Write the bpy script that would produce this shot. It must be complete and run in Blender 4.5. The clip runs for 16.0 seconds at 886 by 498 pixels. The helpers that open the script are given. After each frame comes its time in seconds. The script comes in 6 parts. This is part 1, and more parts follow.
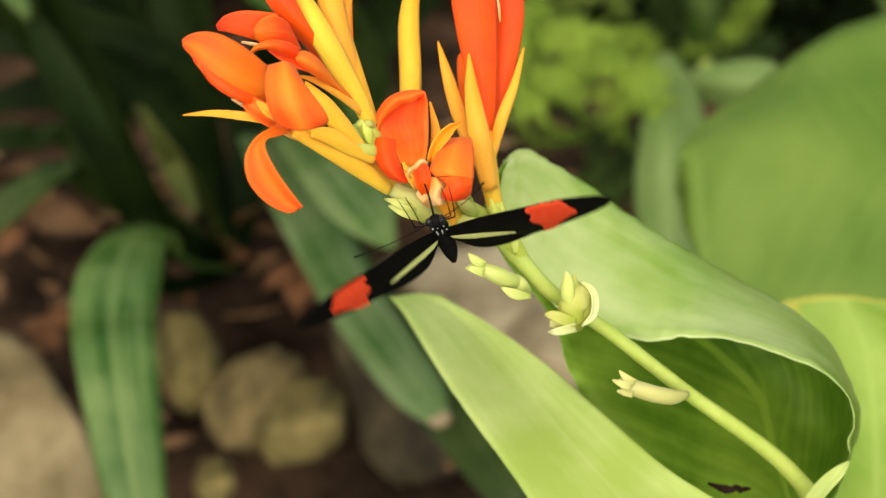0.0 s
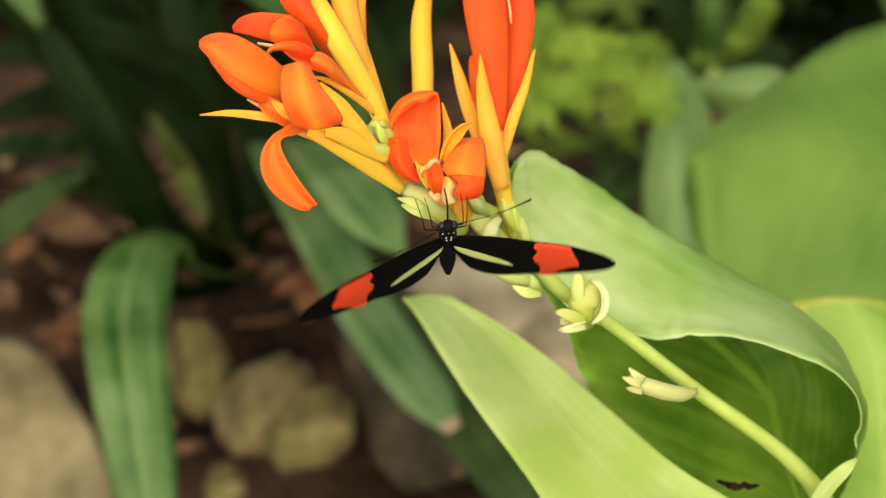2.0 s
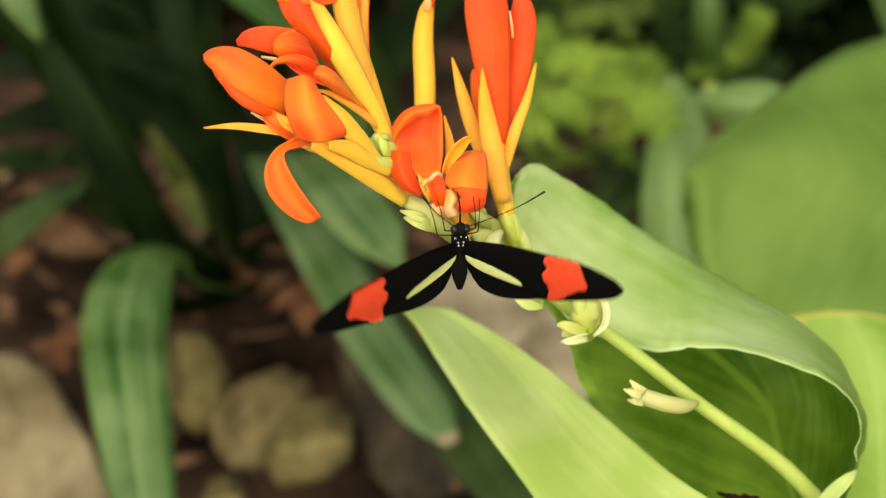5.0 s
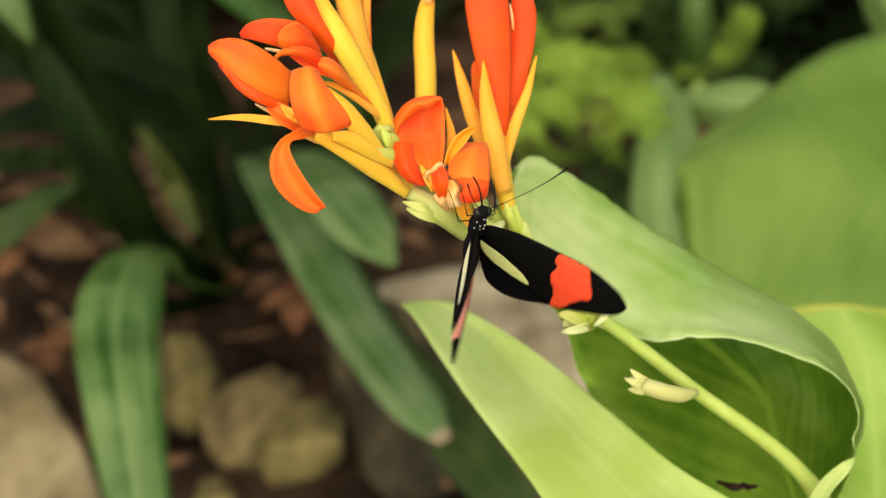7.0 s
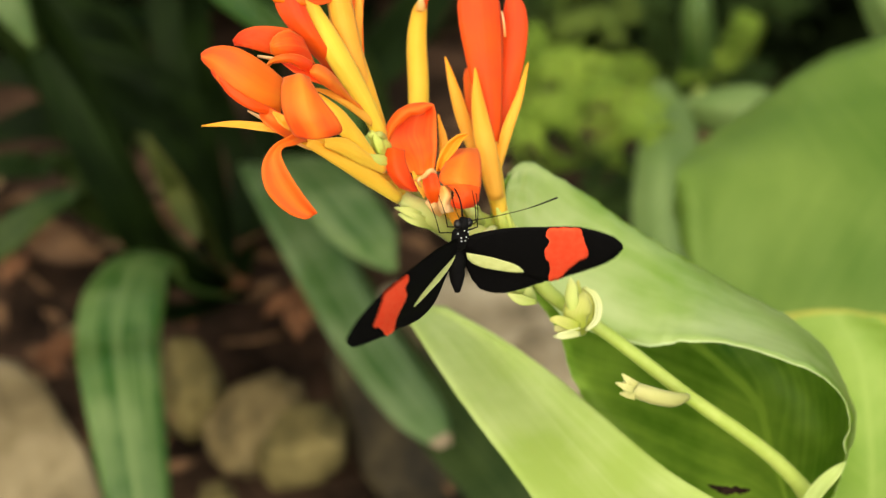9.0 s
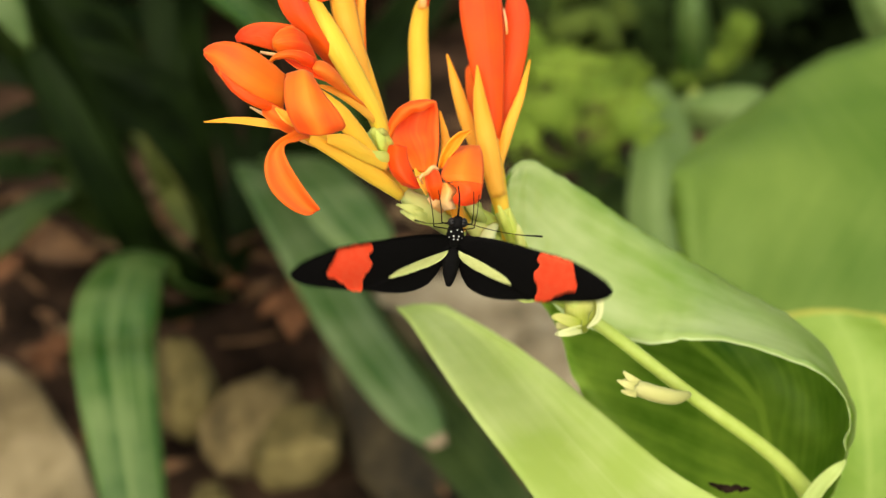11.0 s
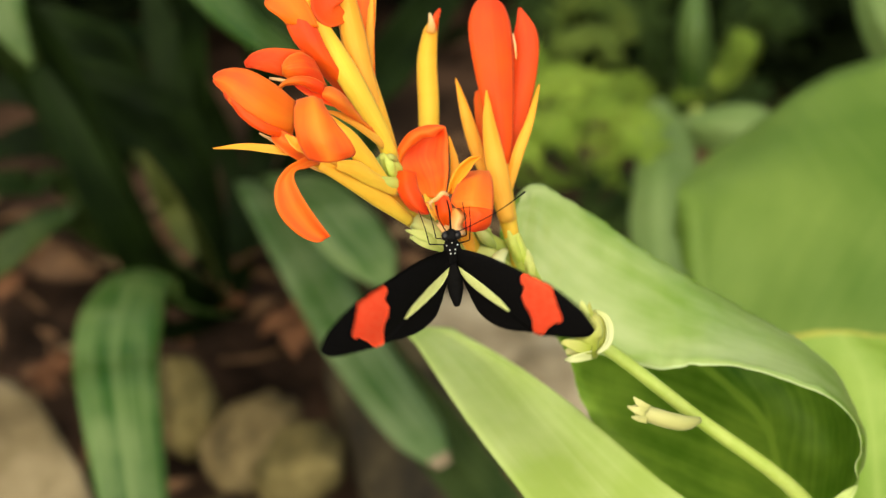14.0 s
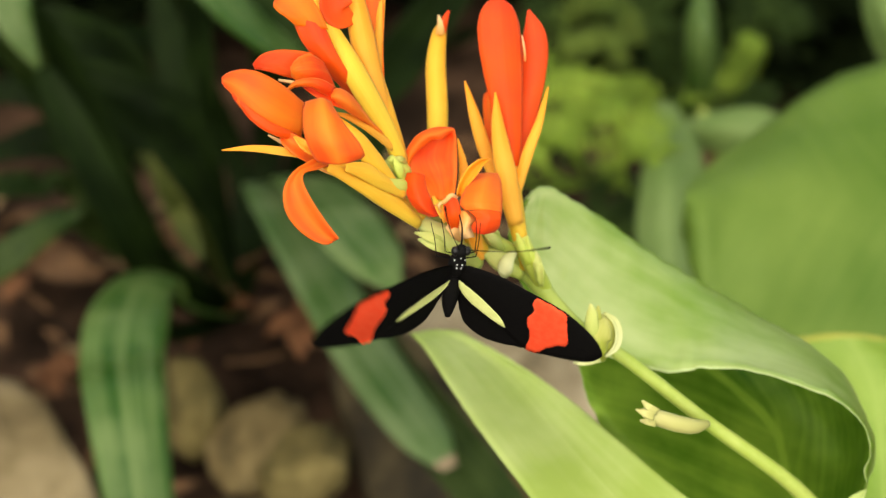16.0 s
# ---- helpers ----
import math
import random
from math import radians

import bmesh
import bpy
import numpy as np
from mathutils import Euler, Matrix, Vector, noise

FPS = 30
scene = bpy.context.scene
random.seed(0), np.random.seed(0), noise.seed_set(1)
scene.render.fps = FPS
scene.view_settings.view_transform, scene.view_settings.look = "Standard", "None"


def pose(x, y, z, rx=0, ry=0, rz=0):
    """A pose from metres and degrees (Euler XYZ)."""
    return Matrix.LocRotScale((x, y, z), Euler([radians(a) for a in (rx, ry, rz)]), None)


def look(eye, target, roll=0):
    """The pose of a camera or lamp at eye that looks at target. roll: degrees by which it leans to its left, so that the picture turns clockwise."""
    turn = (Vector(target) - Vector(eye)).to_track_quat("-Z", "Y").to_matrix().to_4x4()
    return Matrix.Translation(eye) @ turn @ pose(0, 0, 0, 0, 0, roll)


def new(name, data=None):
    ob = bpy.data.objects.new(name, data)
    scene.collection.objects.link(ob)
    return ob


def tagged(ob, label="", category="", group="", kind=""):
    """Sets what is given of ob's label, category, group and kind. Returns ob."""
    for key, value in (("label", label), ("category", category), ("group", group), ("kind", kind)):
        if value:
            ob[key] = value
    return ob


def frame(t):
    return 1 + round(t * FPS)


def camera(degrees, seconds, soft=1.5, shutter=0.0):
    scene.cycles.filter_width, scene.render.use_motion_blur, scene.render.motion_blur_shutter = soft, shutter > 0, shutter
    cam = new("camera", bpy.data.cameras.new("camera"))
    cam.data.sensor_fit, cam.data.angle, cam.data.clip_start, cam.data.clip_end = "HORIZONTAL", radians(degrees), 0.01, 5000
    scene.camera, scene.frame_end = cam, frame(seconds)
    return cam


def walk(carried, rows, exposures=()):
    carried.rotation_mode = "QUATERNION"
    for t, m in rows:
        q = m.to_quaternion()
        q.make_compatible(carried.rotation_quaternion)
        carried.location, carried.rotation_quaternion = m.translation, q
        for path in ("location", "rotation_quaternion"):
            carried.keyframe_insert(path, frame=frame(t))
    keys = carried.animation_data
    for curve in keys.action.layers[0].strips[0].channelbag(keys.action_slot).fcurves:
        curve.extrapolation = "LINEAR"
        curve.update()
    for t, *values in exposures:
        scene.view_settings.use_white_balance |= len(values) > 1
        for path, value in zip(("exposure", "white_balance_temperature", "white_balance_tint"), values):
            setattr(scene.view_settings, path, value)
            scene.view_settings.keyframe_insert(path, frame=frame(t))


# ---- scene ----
# ---- camera ----
PATH = [
    (0, 0.00737, 0.00980, 0.69777, 53.025, 0.155, 0.384),
    (0.5, 0.00626, 0.00916, 0.69793, 53.062, 0.067, 0.419),
    (1, 0.00645, 0.00783, 0.69808, 53.165, 0.138, 0.465),
    (1.5, 0.00681, 0.00674, 0.69840, 53.323, 0.238, 0.529),
    (2, 0.00655, 0.00459, 0.69847, 53.433, 0.331, 0.619),
    (2.5, 0.00654, 0.00465, 0.69897, 53.495, 0.381, 0.679),
    (3, 0.00751, 0.00594, 0.69914, 53.561, 0.469, 0.611),
    (3.5, 0.00613, 0.00664, 0.69933, 53.522, 0.345, 0.641),
    (6, 0.00434, 0.00035, 0.69849, 54.197, 0.208, 0.280),
    (6.5, 0.00253, -0.00012, 0.69795, 54.080, 0.156, 0.085),
    (7, 0.00149, -0.00065, 0.69841, 54.099, 0.043, -0.085),
    (7.5, 0.00074, 0.00048, 0.69862, 54.209, 0.105, -0.272),
    (8, 0.00280, 0.00116, 0.69895, 54.272, 0.054, -0.252),
    (8.5, 0.00340, 0.00034, 0.69948, 54.187, 0.061, -0.083),
    (9, 0.00450, -0.00246, 0.69979, 54.290, 0.220, 0.076),
    (11.5, 0.00199, -0.00290, 0.69796, 54.369, -0.071, -0.167),
    (12, 0.00132, -0.00143, 0.69722, 54.068, 0.042, -0.347),
    (12.5, -0.00184, -0.00013, 0.69735, 54.100, -0.012, -0.372),
    (13, 0.00005, -0.00050, 0.69853, 54.469, -0.079, -0.615),
    (13.5, -0.00106, 0.00041, 0.69945, 54.632, -0.146, -0.390),
    (14, 0.00010, -0.00038, 0.70002, 54.891, -0.020, -0.189),
    (14.5, 0.00001, 0.00001, 0.70001, 55.000, 0.000, 0.000),
    (15, 0.00068, 0.00098, 0.69968, 54.988, 0.012, 0.166),
    (15.5, 0.00096, 0.00028, 0.69962, 54.880, -0.026, 0.149),
    (16, -0.00063, 0.00025, 0.69968, 54.966, -0.024, 0.043),
]
cam = camera(32, 16.0, soft=1.4, shutter=0.5)
cam.data.dof.use_dof, cam.data.dof.focus_distance, cam.data.dof.aperture_fstop = True, 0.306, 14.2
walk(cam, [(t, pose(*row)) for t, *row in PATH], [(0, 0.49, 7600, 5), (16, 0.45, 7600, 5)])

# ---- light: soft daylight from above, through a bright overcast ----
world = bpy.data.worlds.new("sky")
scene.world = world
world.use_nodes = True
wn = world.node_tree.nodes
sky = wn.new("ShaderNodeTexSky")
sky.sky_type, sky.sun_disc = "NISHITA", False
sky.sun_elevation, sky.sun_rotation = radians(53), radians(197)
wn["Background"].inputs["Strength"].default_value = 0.15
world.node_tree.links.new(sky.outputs["Color"], wn["Background"].inputs["Color"])
sun = new("sun", bpy.data.lights.new("sun", "SUN"))
sun.data.energy, sun.data.angle, sun.data.color = 3.15, radians(105), (1.0, 0.91, 0.74)
sun.matrix_world = look((-0.45, -1.5, 2.1), (0, 0, 0))


# ---- materials ----
def shader(name):
    m = bpy.data.materials.new(name)
    m.use_nodes = True
    n = m.node_tree.nodes
    return m, n, m.node_tree.links, n["Principled BSDF"]


def ramp(n, stops):
    r = n.new("ShaderNodeValToRGB")
    while len(r.color_ramp.elements) < len(stops):
        r.color_ramp.elements.new(0.5)
    for e, (p, c) in zip(r.color_ramp.elements, stops):
        e.position, e.color = p, (*c, 1)
    return r


def noise_tex(n, links, scale, detail=4, stretch=(1, 1, 1), source="Object"):
    co, mp, tx = n.new("ShaderNodeTexCoord"), n.new("ShaderNodeMapping"), n.new("ShaderNodeTexNoise")
    mp.inputs["Scale"].default_value = stretch
    tx.inputs["Scale"].default_value, tx.inputs["Detail"].default_value = scale, detail
    links.new(co.outputs[source], mp.inputs["Vector"])
    links.new(mp.outputs["Vector"], tx.inputs["Vector"])
    return tx


def add_bump(n, links, b, height, strength, dist):
    bp = n.new("ShaderNodeBump")
    bp.inputs["Strength"].default_value, bp.inputs["Distance"].default_value = strength, dist
    links.new(height, bp.inputs["Height"])
    links.new(bp.outputs["Normal"], b.inputs["Normal"])


def translucent(m, n, links, b, color, amount):
    """Leaf and petal tissue lets part of the light through."""
    tr, mix = n.new("ShaderNodeBsdfTranslucent"), n.new("ShaderNodeMixShader")
    mix.inputs["Fac"].default_value = amount
    if isinstance(color, tuple):
        tr.inputs["Color"].default_value = (*color, 1)
    else:
        links.new(color, tr.inputs["Color"])
    links.new(b.outputs["BSDF"], mix.inputs[1])
    links.new(tr.outputs["BSDF"], mix.inputs[2])
    links.new(mix.outputs["Shader"], n["Material Output"].inputs["Surface"])


def mat_leaf(name, dark, light, vein=0.22, rough=0.42, through_light=0.35, scale=1.0, center=0.5, edge=None, rim=0.497, rib_width=0.018, rib_gain=0.14, blotch=28, spec=0.3, along=False, spots=0.0, relief=0.14, slope=0.55, tip=None):
    """Blade: u runs across (0..1), v along. Side veins leave the midrib at a slant."""
    m, n, links, b = shader(name)
    uv, sep = n.new("ShaderNodeUVMap"), n.new("ShaderNodeSeparateXYZ")
    links.new(uv.outputs["UV"], sep.inputs["Vector"])

    def math_node(op, a, c=None):
        k = n.new("ShaderNodeMath")
        k.operation = op
        for i, v in enumerate((a, c)):
            if v is None:
                continue
            if isinstance(v, (int, float)):
                k.inputs[i].default_value = v
            else:
                links.new(v, k.inputs[i])
        return k.outputs[0]

    off = math_node("ABSOLUTE", math_node("SUBTRACT", sep.outputs["X"], center))
    slant = math_node("SUBTRACT", sep.outputs["Y"], math_node("MULTIPLY", off, slope))
    cmb, tx = n.new("ShaderNodeCombineXYZ"), n.new("ShaderNodeTexNoise")
    if along:
        links.new(math_node("MULTIPLY", sep.outputs["X"], 11.0), cmb.inputs["X"])
        links.new(math_node("MULTIPLY", sep.outputs["Y"], 2.2), cmb.inputs["Y"])
    else:
        links.new(math_node("MULTIPLY", slant, 60.0 * scale), cmb.inputs["X"])
        links.new(math_node("MULTIPLY", off, 1.2), cmb.inputs["Y"])
    tx.inputs["Scale"].default_value, tx.inputs["Detail"].default_value = 1.0, 3
    links.new(cmb.outputs["Vector"], tx.inputs["Vector"])
    big = noise_tex(n, links, blotch, 4)
    val = math_node("ADD", math_node("MULTIPLY", tx.outputs["Fac"], vein), math_node("MULTIPLY", big.outputs["Fac"], 1.0 - vein))
    rib = math_node("LESS_THAN", off, rib_width)
    val = math_node("ADD", val, math_node("MULTIPLY", rib, rib_gain))
    r = ramp(n, [(0.40, dark), (0.60, light)] if along else [(0.30, dark), (0.62, light)])
    links.new(val, r.inputs["Fac"])
    color = r.outputs["Color"]
    if spots:
        vor, co = n.new("ShaderNodeTexVoronoi"), n.new("ShaderNodeTexCoord")
        vor.inputs["Scale"].default_value = 75
        links.new(co.outputs["Object"], vor.inputs["Vector"])
        fleck = math_node("LESS_THAN", math_node("ADD", vor.outputs["Distance"], math_node("MULTIPLY", tx.outputs["Fac"], 0.28)), spots)
        sx = n.new("ShaderNodeMix")
        sx.data_type = "RGBA"
        links.new(math_node("MULTIPLY", fleck, 0.4), sx.inputs[0])
        links.new(color, sx.inputs[6])
        sx.inputs[7].default_value = (0.40, 0.26, 0.06, 1)
        color = sx.outputs[2]
    if edge:
        mx = n.new("ShaderNodeMix")
        mx.data_type = "RGBA"
        links.new(math_node("GREATER_THAN", math_node("ADD", math_node("MAXIMUM", off, math_node("SUBTRACT", sep.outputs["Y"], 0.5)), math_node("MULTIPLY", big.outputs["Fac"], (0.5 - rim) * 2)), rim), mx.inputs[0])
        links.new(color, mx.inputs[6])
        mx.inputs[7].default_value = (*edge, 1)
        color = mx.outputs[2]
    if tip:
        tp = n.new("ShaderNodeMix")
        tp.data_type = "RGBA"
        links.new(math_node("GREATER_THAN", math_node("ADD", sep.outputs["Y"], math_node("MULTIPLY", big.outputs["Fac"], 0.05)), 0.975), tp.inputs[0])
        links.new(color, tp.inputs[6])
        tp.inputs[7].default_value = (*tip, 1)
        color = tp.outputs[2]
    links.new(color, b.inputs["Base Color"])
    b.inputs["Roughness"].default_value = rough
    b.inputs["Specular IOR Level"].default_value = spec
    add_bump(n, links, b, val, relief, 0.0010)
    translucent(m, n, links, b, color, through_light)
    return m


def mat_petal(name, base, tip, through_light=0.22, rough=0.46, ridge=0.0):
    """Colour runs from the claw (v = 0) to the tip (v = 1), with fine lengthwise streaks."""
    m, n, links, b = shader(name)
    uv, sep = n.new("ShaderNodeUVMap"), n.new("ShaderNodeSeparateXYZ")
    links.new(uv.outputs["UV"], sep.inputs["Vector"])
    mp, tx = n.new("ShaderNodeMapping"), n.new("ShaderNodeTexNoise")
    mp.inputs["Scale"].default_value = (7, 0.9, 1)
    tx.inputs["Scale"].default_value, tx.inputs["Detail"].default_value = 2.0, 4
    links.new(uv.outputs["UV"], mp.inputs["Vector"])
    links.new(mp.outputs["Vector"], tx.inputs["Vector"])
    blot = noise_tex(n, links, 120, 3)
    def mad(a, k, c):
        node = n.new("ShaderNodeMath")
        node.operation = "MULTIPLY_ADD"
        node.inputs[1].default_value = k
        links.new(a, node.inputs[0])
        if isinstance(c, float):
            node.inputs[2].default_value = c
        else:
            links.new(c, node.inputs[2])
        return node.outputs[0]

    flush = noise_tex(n, links, 95, 2)
    val = mad(sep.outputs["Y"], 0.55, mad(tx.outputs["Fac"], 0.38, mad(flush.outputs["Fac"], 0.62, mad(blot.outputs["Fac"], 0.15, -0.18))))
    mid = tuple((a + c) / 2 for a, c in zip(base, tip))
    r = ramp(n, [(0.36, base), (0.62, mid), (0.88, tip)])
    links.new(val, r.inputs["Fac"])
    # thin rim tinted paler, as if light shone through the petal's edge
    off = n.new("ShaderNodeMath")
    off.operation = "ABSOLUTE"
    links.new(mad(sep.outputs["X"], 2.0, -1.0), off.inputs[0])
    edge, rim = n.new("ShaderNodeMapRange"), n.new("ShaderNodeMix")
    edge.inputs["From Min"].default_value, edge.inputs["From Max"].default_value, edge.inputs["To Max"].default_value = 0.72, 1.0, 0.45
    links.new(off.outputs[0], edge.inputs["Value"])
    rim.data_type = "RGBA"
    links.new(edge.outputs["Result"], rim.inputs[0])
    links.new(r.outputs["Color"], rim.inputs[6])
    rim.inputs[7].default_value = (*[min(1.0, c * 1.12 + 0.015) for c in base], 1)
    color = rim.outputs[2]
    if ridge:
        # amber flush along the middle of the petal
        band, warm = n.new("ShaderNodeMapRange"), n.new("ShaderNodeMix")
        band.inputs["From Min"].default_value, band.inputs["From Max"].default_value = 0.0, 0.55
        band.inputs["To Min"].default_value, band.inputs["To Max"].default_value = ridge, 0.0
        links.new(mad(flush.outputs["Fac"], 0.5, mad(off.outputs[0], 1.0, -0.22)), band.inputs["Value"])
        warm.data_type = "RGBA"
        links.new(band.outputs["Result"], warm.inputs[0])
        links.new(color, warm.inputs[6])
        warm.inputs[7].default_value = (0.98, 0.36, 0.035, 1)
        color = warm.outputs[2]
    links.new(color, b.inputs["Base Color"])
    b.inputs["Roughness"].default_value = rough
    b.inputs["Specular IOR Level"].default_value = 0.22
    b.inputs["Sheen Weight"].default_value, b.inputs["Sheen Roughness"].default_value = 0.08, 0.4
    add_bump(n, links, b, tx.outputs["Fac"], 0.25, 0.0004)
    translucent(m, n, links, b, color, through_light)
    return m


def mat_rough(name, stops, scale, rough=0.85, bump=0.6, dist=0.004, spec=0.3, stretch=(1, 1, 1)):
    m, n, links, b = shader(name)
    tx, fine = noise_tex(n, links, scale, 5, stretch), noise_tex(n, links, scale * 7, 4, stretch)
    mx = n.new("ShaderNodeMath")
    mx.operation = "MULTIPLY_ADD"
    mx.inputs[1].default_value = 0.3
    links.new(fine.outputs["Fac"], mx.inputs[0])
    links.new(tx.outputs["Fac"], mx.inputs[2])
    r = ramp(n, stops)
    links.new(mx.outputs[0], r.inputs["Fac"])
    links.new(r.outputs["Color"], b.inputs["Base Color"])
    b.inputs["Roughness"].default_value, b.inputs["Specular IOR Level"].default_value = rough, spec
    add_bump(n, links, b, mx.outputs[0], bump, dist)
    return m


# The whitish end of this green puts some of the sky's sheen into the colour.
CANNA_LEAF = mat_leaf("canna_leaf", (0.225, 0.385, 0.038), (0.50, 0.62, 0.235), edge=(0.52, 0.64, 0.28), through_light=0.28, rough=0.33, spec=0.6, rib_width=0.0, spots=0.12, blotch=32, relief=0.42, along=True, vein=0.45)
CANNA_YOUNG = mat_leaf("young_canna_leaf", (0.36, 0.48, 0.10), (0.51, 0.61, 0.21), through_light=0.2, rough=0.5, spec=0.3, rib_width=0.008, rib_gain=0.04, relief=0.12, along=True, vein=0.2)
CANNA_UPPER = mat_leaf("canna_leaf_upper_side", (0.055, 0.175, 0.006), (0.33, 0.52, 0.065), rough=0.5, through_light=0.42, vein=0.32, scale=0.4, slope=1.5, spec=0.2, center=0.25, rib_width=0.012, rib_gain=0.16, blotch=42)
CANNA_YELLOWING = mat_leaf("canna_leaf_yellowing", (0.17, 0.31, 0.035), (0.31, 0.44, 0.09), edge=(0.43, 0.44, 0.08), rim=0.40, through_light=0.2)
CANNA_STEM = mat_rough("canna_stem", [(0.35, (0.29, 0.40, 0.05)), (0.75, (0.43, 0.52, 0.12))], 90, 0.42, 0.15, 0.0004)
CANNA_BUD = mat_petal("canna_bud", (0.36, 0.42, 0.05), (0.58, 0.57, 0.17), through_light=0.1)
WITHERED = mat_petal("withered_bud", (0.46, 0.46, 0.14), (0.60, 0.57, 0.23), through_light=0.06)
BUD_GREEN = mat_petal("green_bract", (0.44, 0.53, 0.10), (0.64, 0.68, 0.24), through_light=0.06)
CALYX = mat_petal("calyx", (0.44, 0.58, 0.06), (0.62, 0.69, 0.15), through_light=0.06)
PETAL_RED = mat_petal("petal_red", (0.95, 0.135, 0.012), (0.95, 0.078, 0.02), 0.32)
PETAL_GOLD = mat_petal("petal_gold", (0.98, 0.40, 0.03), (0.98, 0.32, 0.02), 0.2)
PETAL_PALE = mat_petal("petal_pale", (0.97, 0.22, 0.020), (0.98, 0.13, 0.022), 0.32, ridge=0.7)
PETAL_AMBER = mat_petal("petal_amber", (0.98, 0.185, 0.03), (0.98, 0.24, 0.028), 0.32, ridge=0.5)
PETAL_THROAT = mat_petal("petal_throat", (0.98, 0.36, 0.03), (0.95, 0.085, 0.014), 0.32)
PETAL_HOOD = mat_petal("petal_hood", (0.98, 0.27, 0.03), (0.94, 0.06, 0.012), 0.32)
BRACT_PALE = mat_petal("pale_bract", (0.60, 0.64, 0.25), (0.72, 0.74, 0.38), 0.1)
PETAL_ORANGE = mat_petal("petal_orange", (0.98, 0.22, 0.014), (0.98, 0.120, 0.022), 0.32, ridge=0.35)
PETAL_YELLOW = mat_petal("petal_yellow", (0.98, 0.50, 0.07), (0.98, 0.37, 0.03), 0.12)
TUBE_YELLOW = mat_petal("tube_yellow", (0.91, 0.61, 0.065), (0.96, 0.47, 0.04), 0.06)
TUBE_SOLID = mat_petal("flower_tube", (0.80, 0.62, 0.07), (0.96, 0.45, 0.038), through_light=0.05)
STAMEN = mat_petal("stamen", (0.9, 0.45, 0.1), (0.92, 0.62, 0.30))
WING_BLACK = mat_rough("wing_black", [(0.3, (0.0015, 0.0014, 0.0014)), (0.8, (0.005, 0.0045, 0.0045))], 900, 0.9, 0.25, 0.0001, 0.06, (1, 4, 1))
WING_RED = mat_rough("wing_red", [(0.3, (1.0, 0.062, 0.022)), (0.8, (1.0, 0.105, 0.045))], 700, 0.9, 0.2, 0.0001, 0.03)
WING_ROSE = mat_rough("wing_rose", [(0.3, (0.62, 0.20, 0.14)), (0.8, (0.78, 0.32, 0.24))], 700, 0.9, 0.2, 0.0001, 0.03)
WING_CREAM = mat_rough("wing_cream", [(0.3, (0.62, 0.60, 0.36)), (0.8, (0.76, 0.74, 0.50))], 700, 1.0, 0.2, 0.0001, 0.0)
WING_YELLOW = mat_rough("wing_yellow", [(0.3, (0.72, 0.76, 0.26)), (0.8, (0.86, 0.90, 0.38))], 700, 1.0, 0.2, 0.0001, 0.0)
BODY_BLACK = mat_rough("body_black", [(0.3, (0.002, 0.002, 0.0022)), (0.8, (0.006, 0.0055, 0.0055))], 800, 0.8, 0.5, 0.0003, 0.1)
BODY_WHITE = mat_rough("body_white", [(0.3, (0.70, 0.70, 0.66)), (0.8, (0.82, 0.82, 0.78))], 500, 0.6, 0.2, 0.0002)
EYE_BLACK = mat_rough("eye_black", [(0.3, (0.005, 0.004, 0.004)), (0.8, (0.010, 0.008, 0.008))], 900, 0.35, 0.1, 0.0001, 0.35)
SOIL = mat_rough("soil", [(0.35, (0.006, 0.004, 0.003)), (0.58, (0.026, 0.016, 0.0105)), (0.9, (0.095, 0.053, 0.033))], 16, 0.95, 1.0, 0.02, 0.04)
STONE = mat_rough("stone", [(0.45, (0.07, 0.050, 0.022)), (0.62, (0.19, 0.143, 0.070)), (0.82, (0.32, 0.25, 0.14))], 20, 0.85, 0.7, 0.006)
STONE_PALE = mat_rough("pale_stone", [(0.45, (0.11, 0.083, 0.047)), (0.62, (0.30, 0.24, 0.15)), (0.82, (0.46, 0.385, 0.26))], 20, 0.85, 0.7, 0.006)
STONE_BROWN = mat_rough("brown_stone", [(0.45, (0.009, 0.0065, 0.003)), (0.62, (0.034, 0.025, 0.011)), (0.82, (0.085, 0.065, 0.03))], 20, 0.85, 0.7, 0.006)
STONE_TAN = mat_rough("tan_stone", [(0.45, (0.030, 0.021, 0.007)), (0.62, (0.112, 0.080, 0.031)), (0.82, (0.21, 0.155, 0.070))], 20, 0.85, 0.7, 0.006)
STONE_MOSSY = mat_rough("mossy_stone", [(0.45, (0.018, 0.014, 0.0035)), (0.62, (0.090, 0.070, 0.021)), (0.82, (0.205, 0.16, 0.060))], 20, 0.85, 0.7, 0.006)
DEAD_TAN = mat_rough("tan_dead_leaf", [(0.3, (0.12, 0.078, 0.038)), (0.8, (0.30, 0.20, 0.10))], 60, 0.8, 0.4, 0.002)
DEAD_RUST = mat_rough("rust_dead_leaf", [(0.3, (0.06, 0.022, 0.008)), (0.8, (0.20, 0.085, 0.035))], 50, 0.8, 0.4, 0.002)
DEAD_LEAF = mat_rough("dead_leaf", [(0.3, (0.048, 0.025, 0.012)), (0.8, (0.20, 0.105, 0.048))], 60, 0.8, 0.4, 0.002)
# Two darkened copies of the strap leaf; deep shade is put into their colour.
BLADE_DEEP_SHADE = mat_leaf("deep_shade_blade", (0.003, 0.008, 0.0012), (0.012, 0.025, 0.0045), rough=0.6, through_light=0.15, along=True, vein=0.5, spec=0.08)
BLADE_SHADE = mat_leaf("shaded_blade", (0.009, 0.026, 0.003), (0.045, 0.070, 0.018), rough=0.5, through_light=0.2, along=True, vein=0.5, spec=0.15)
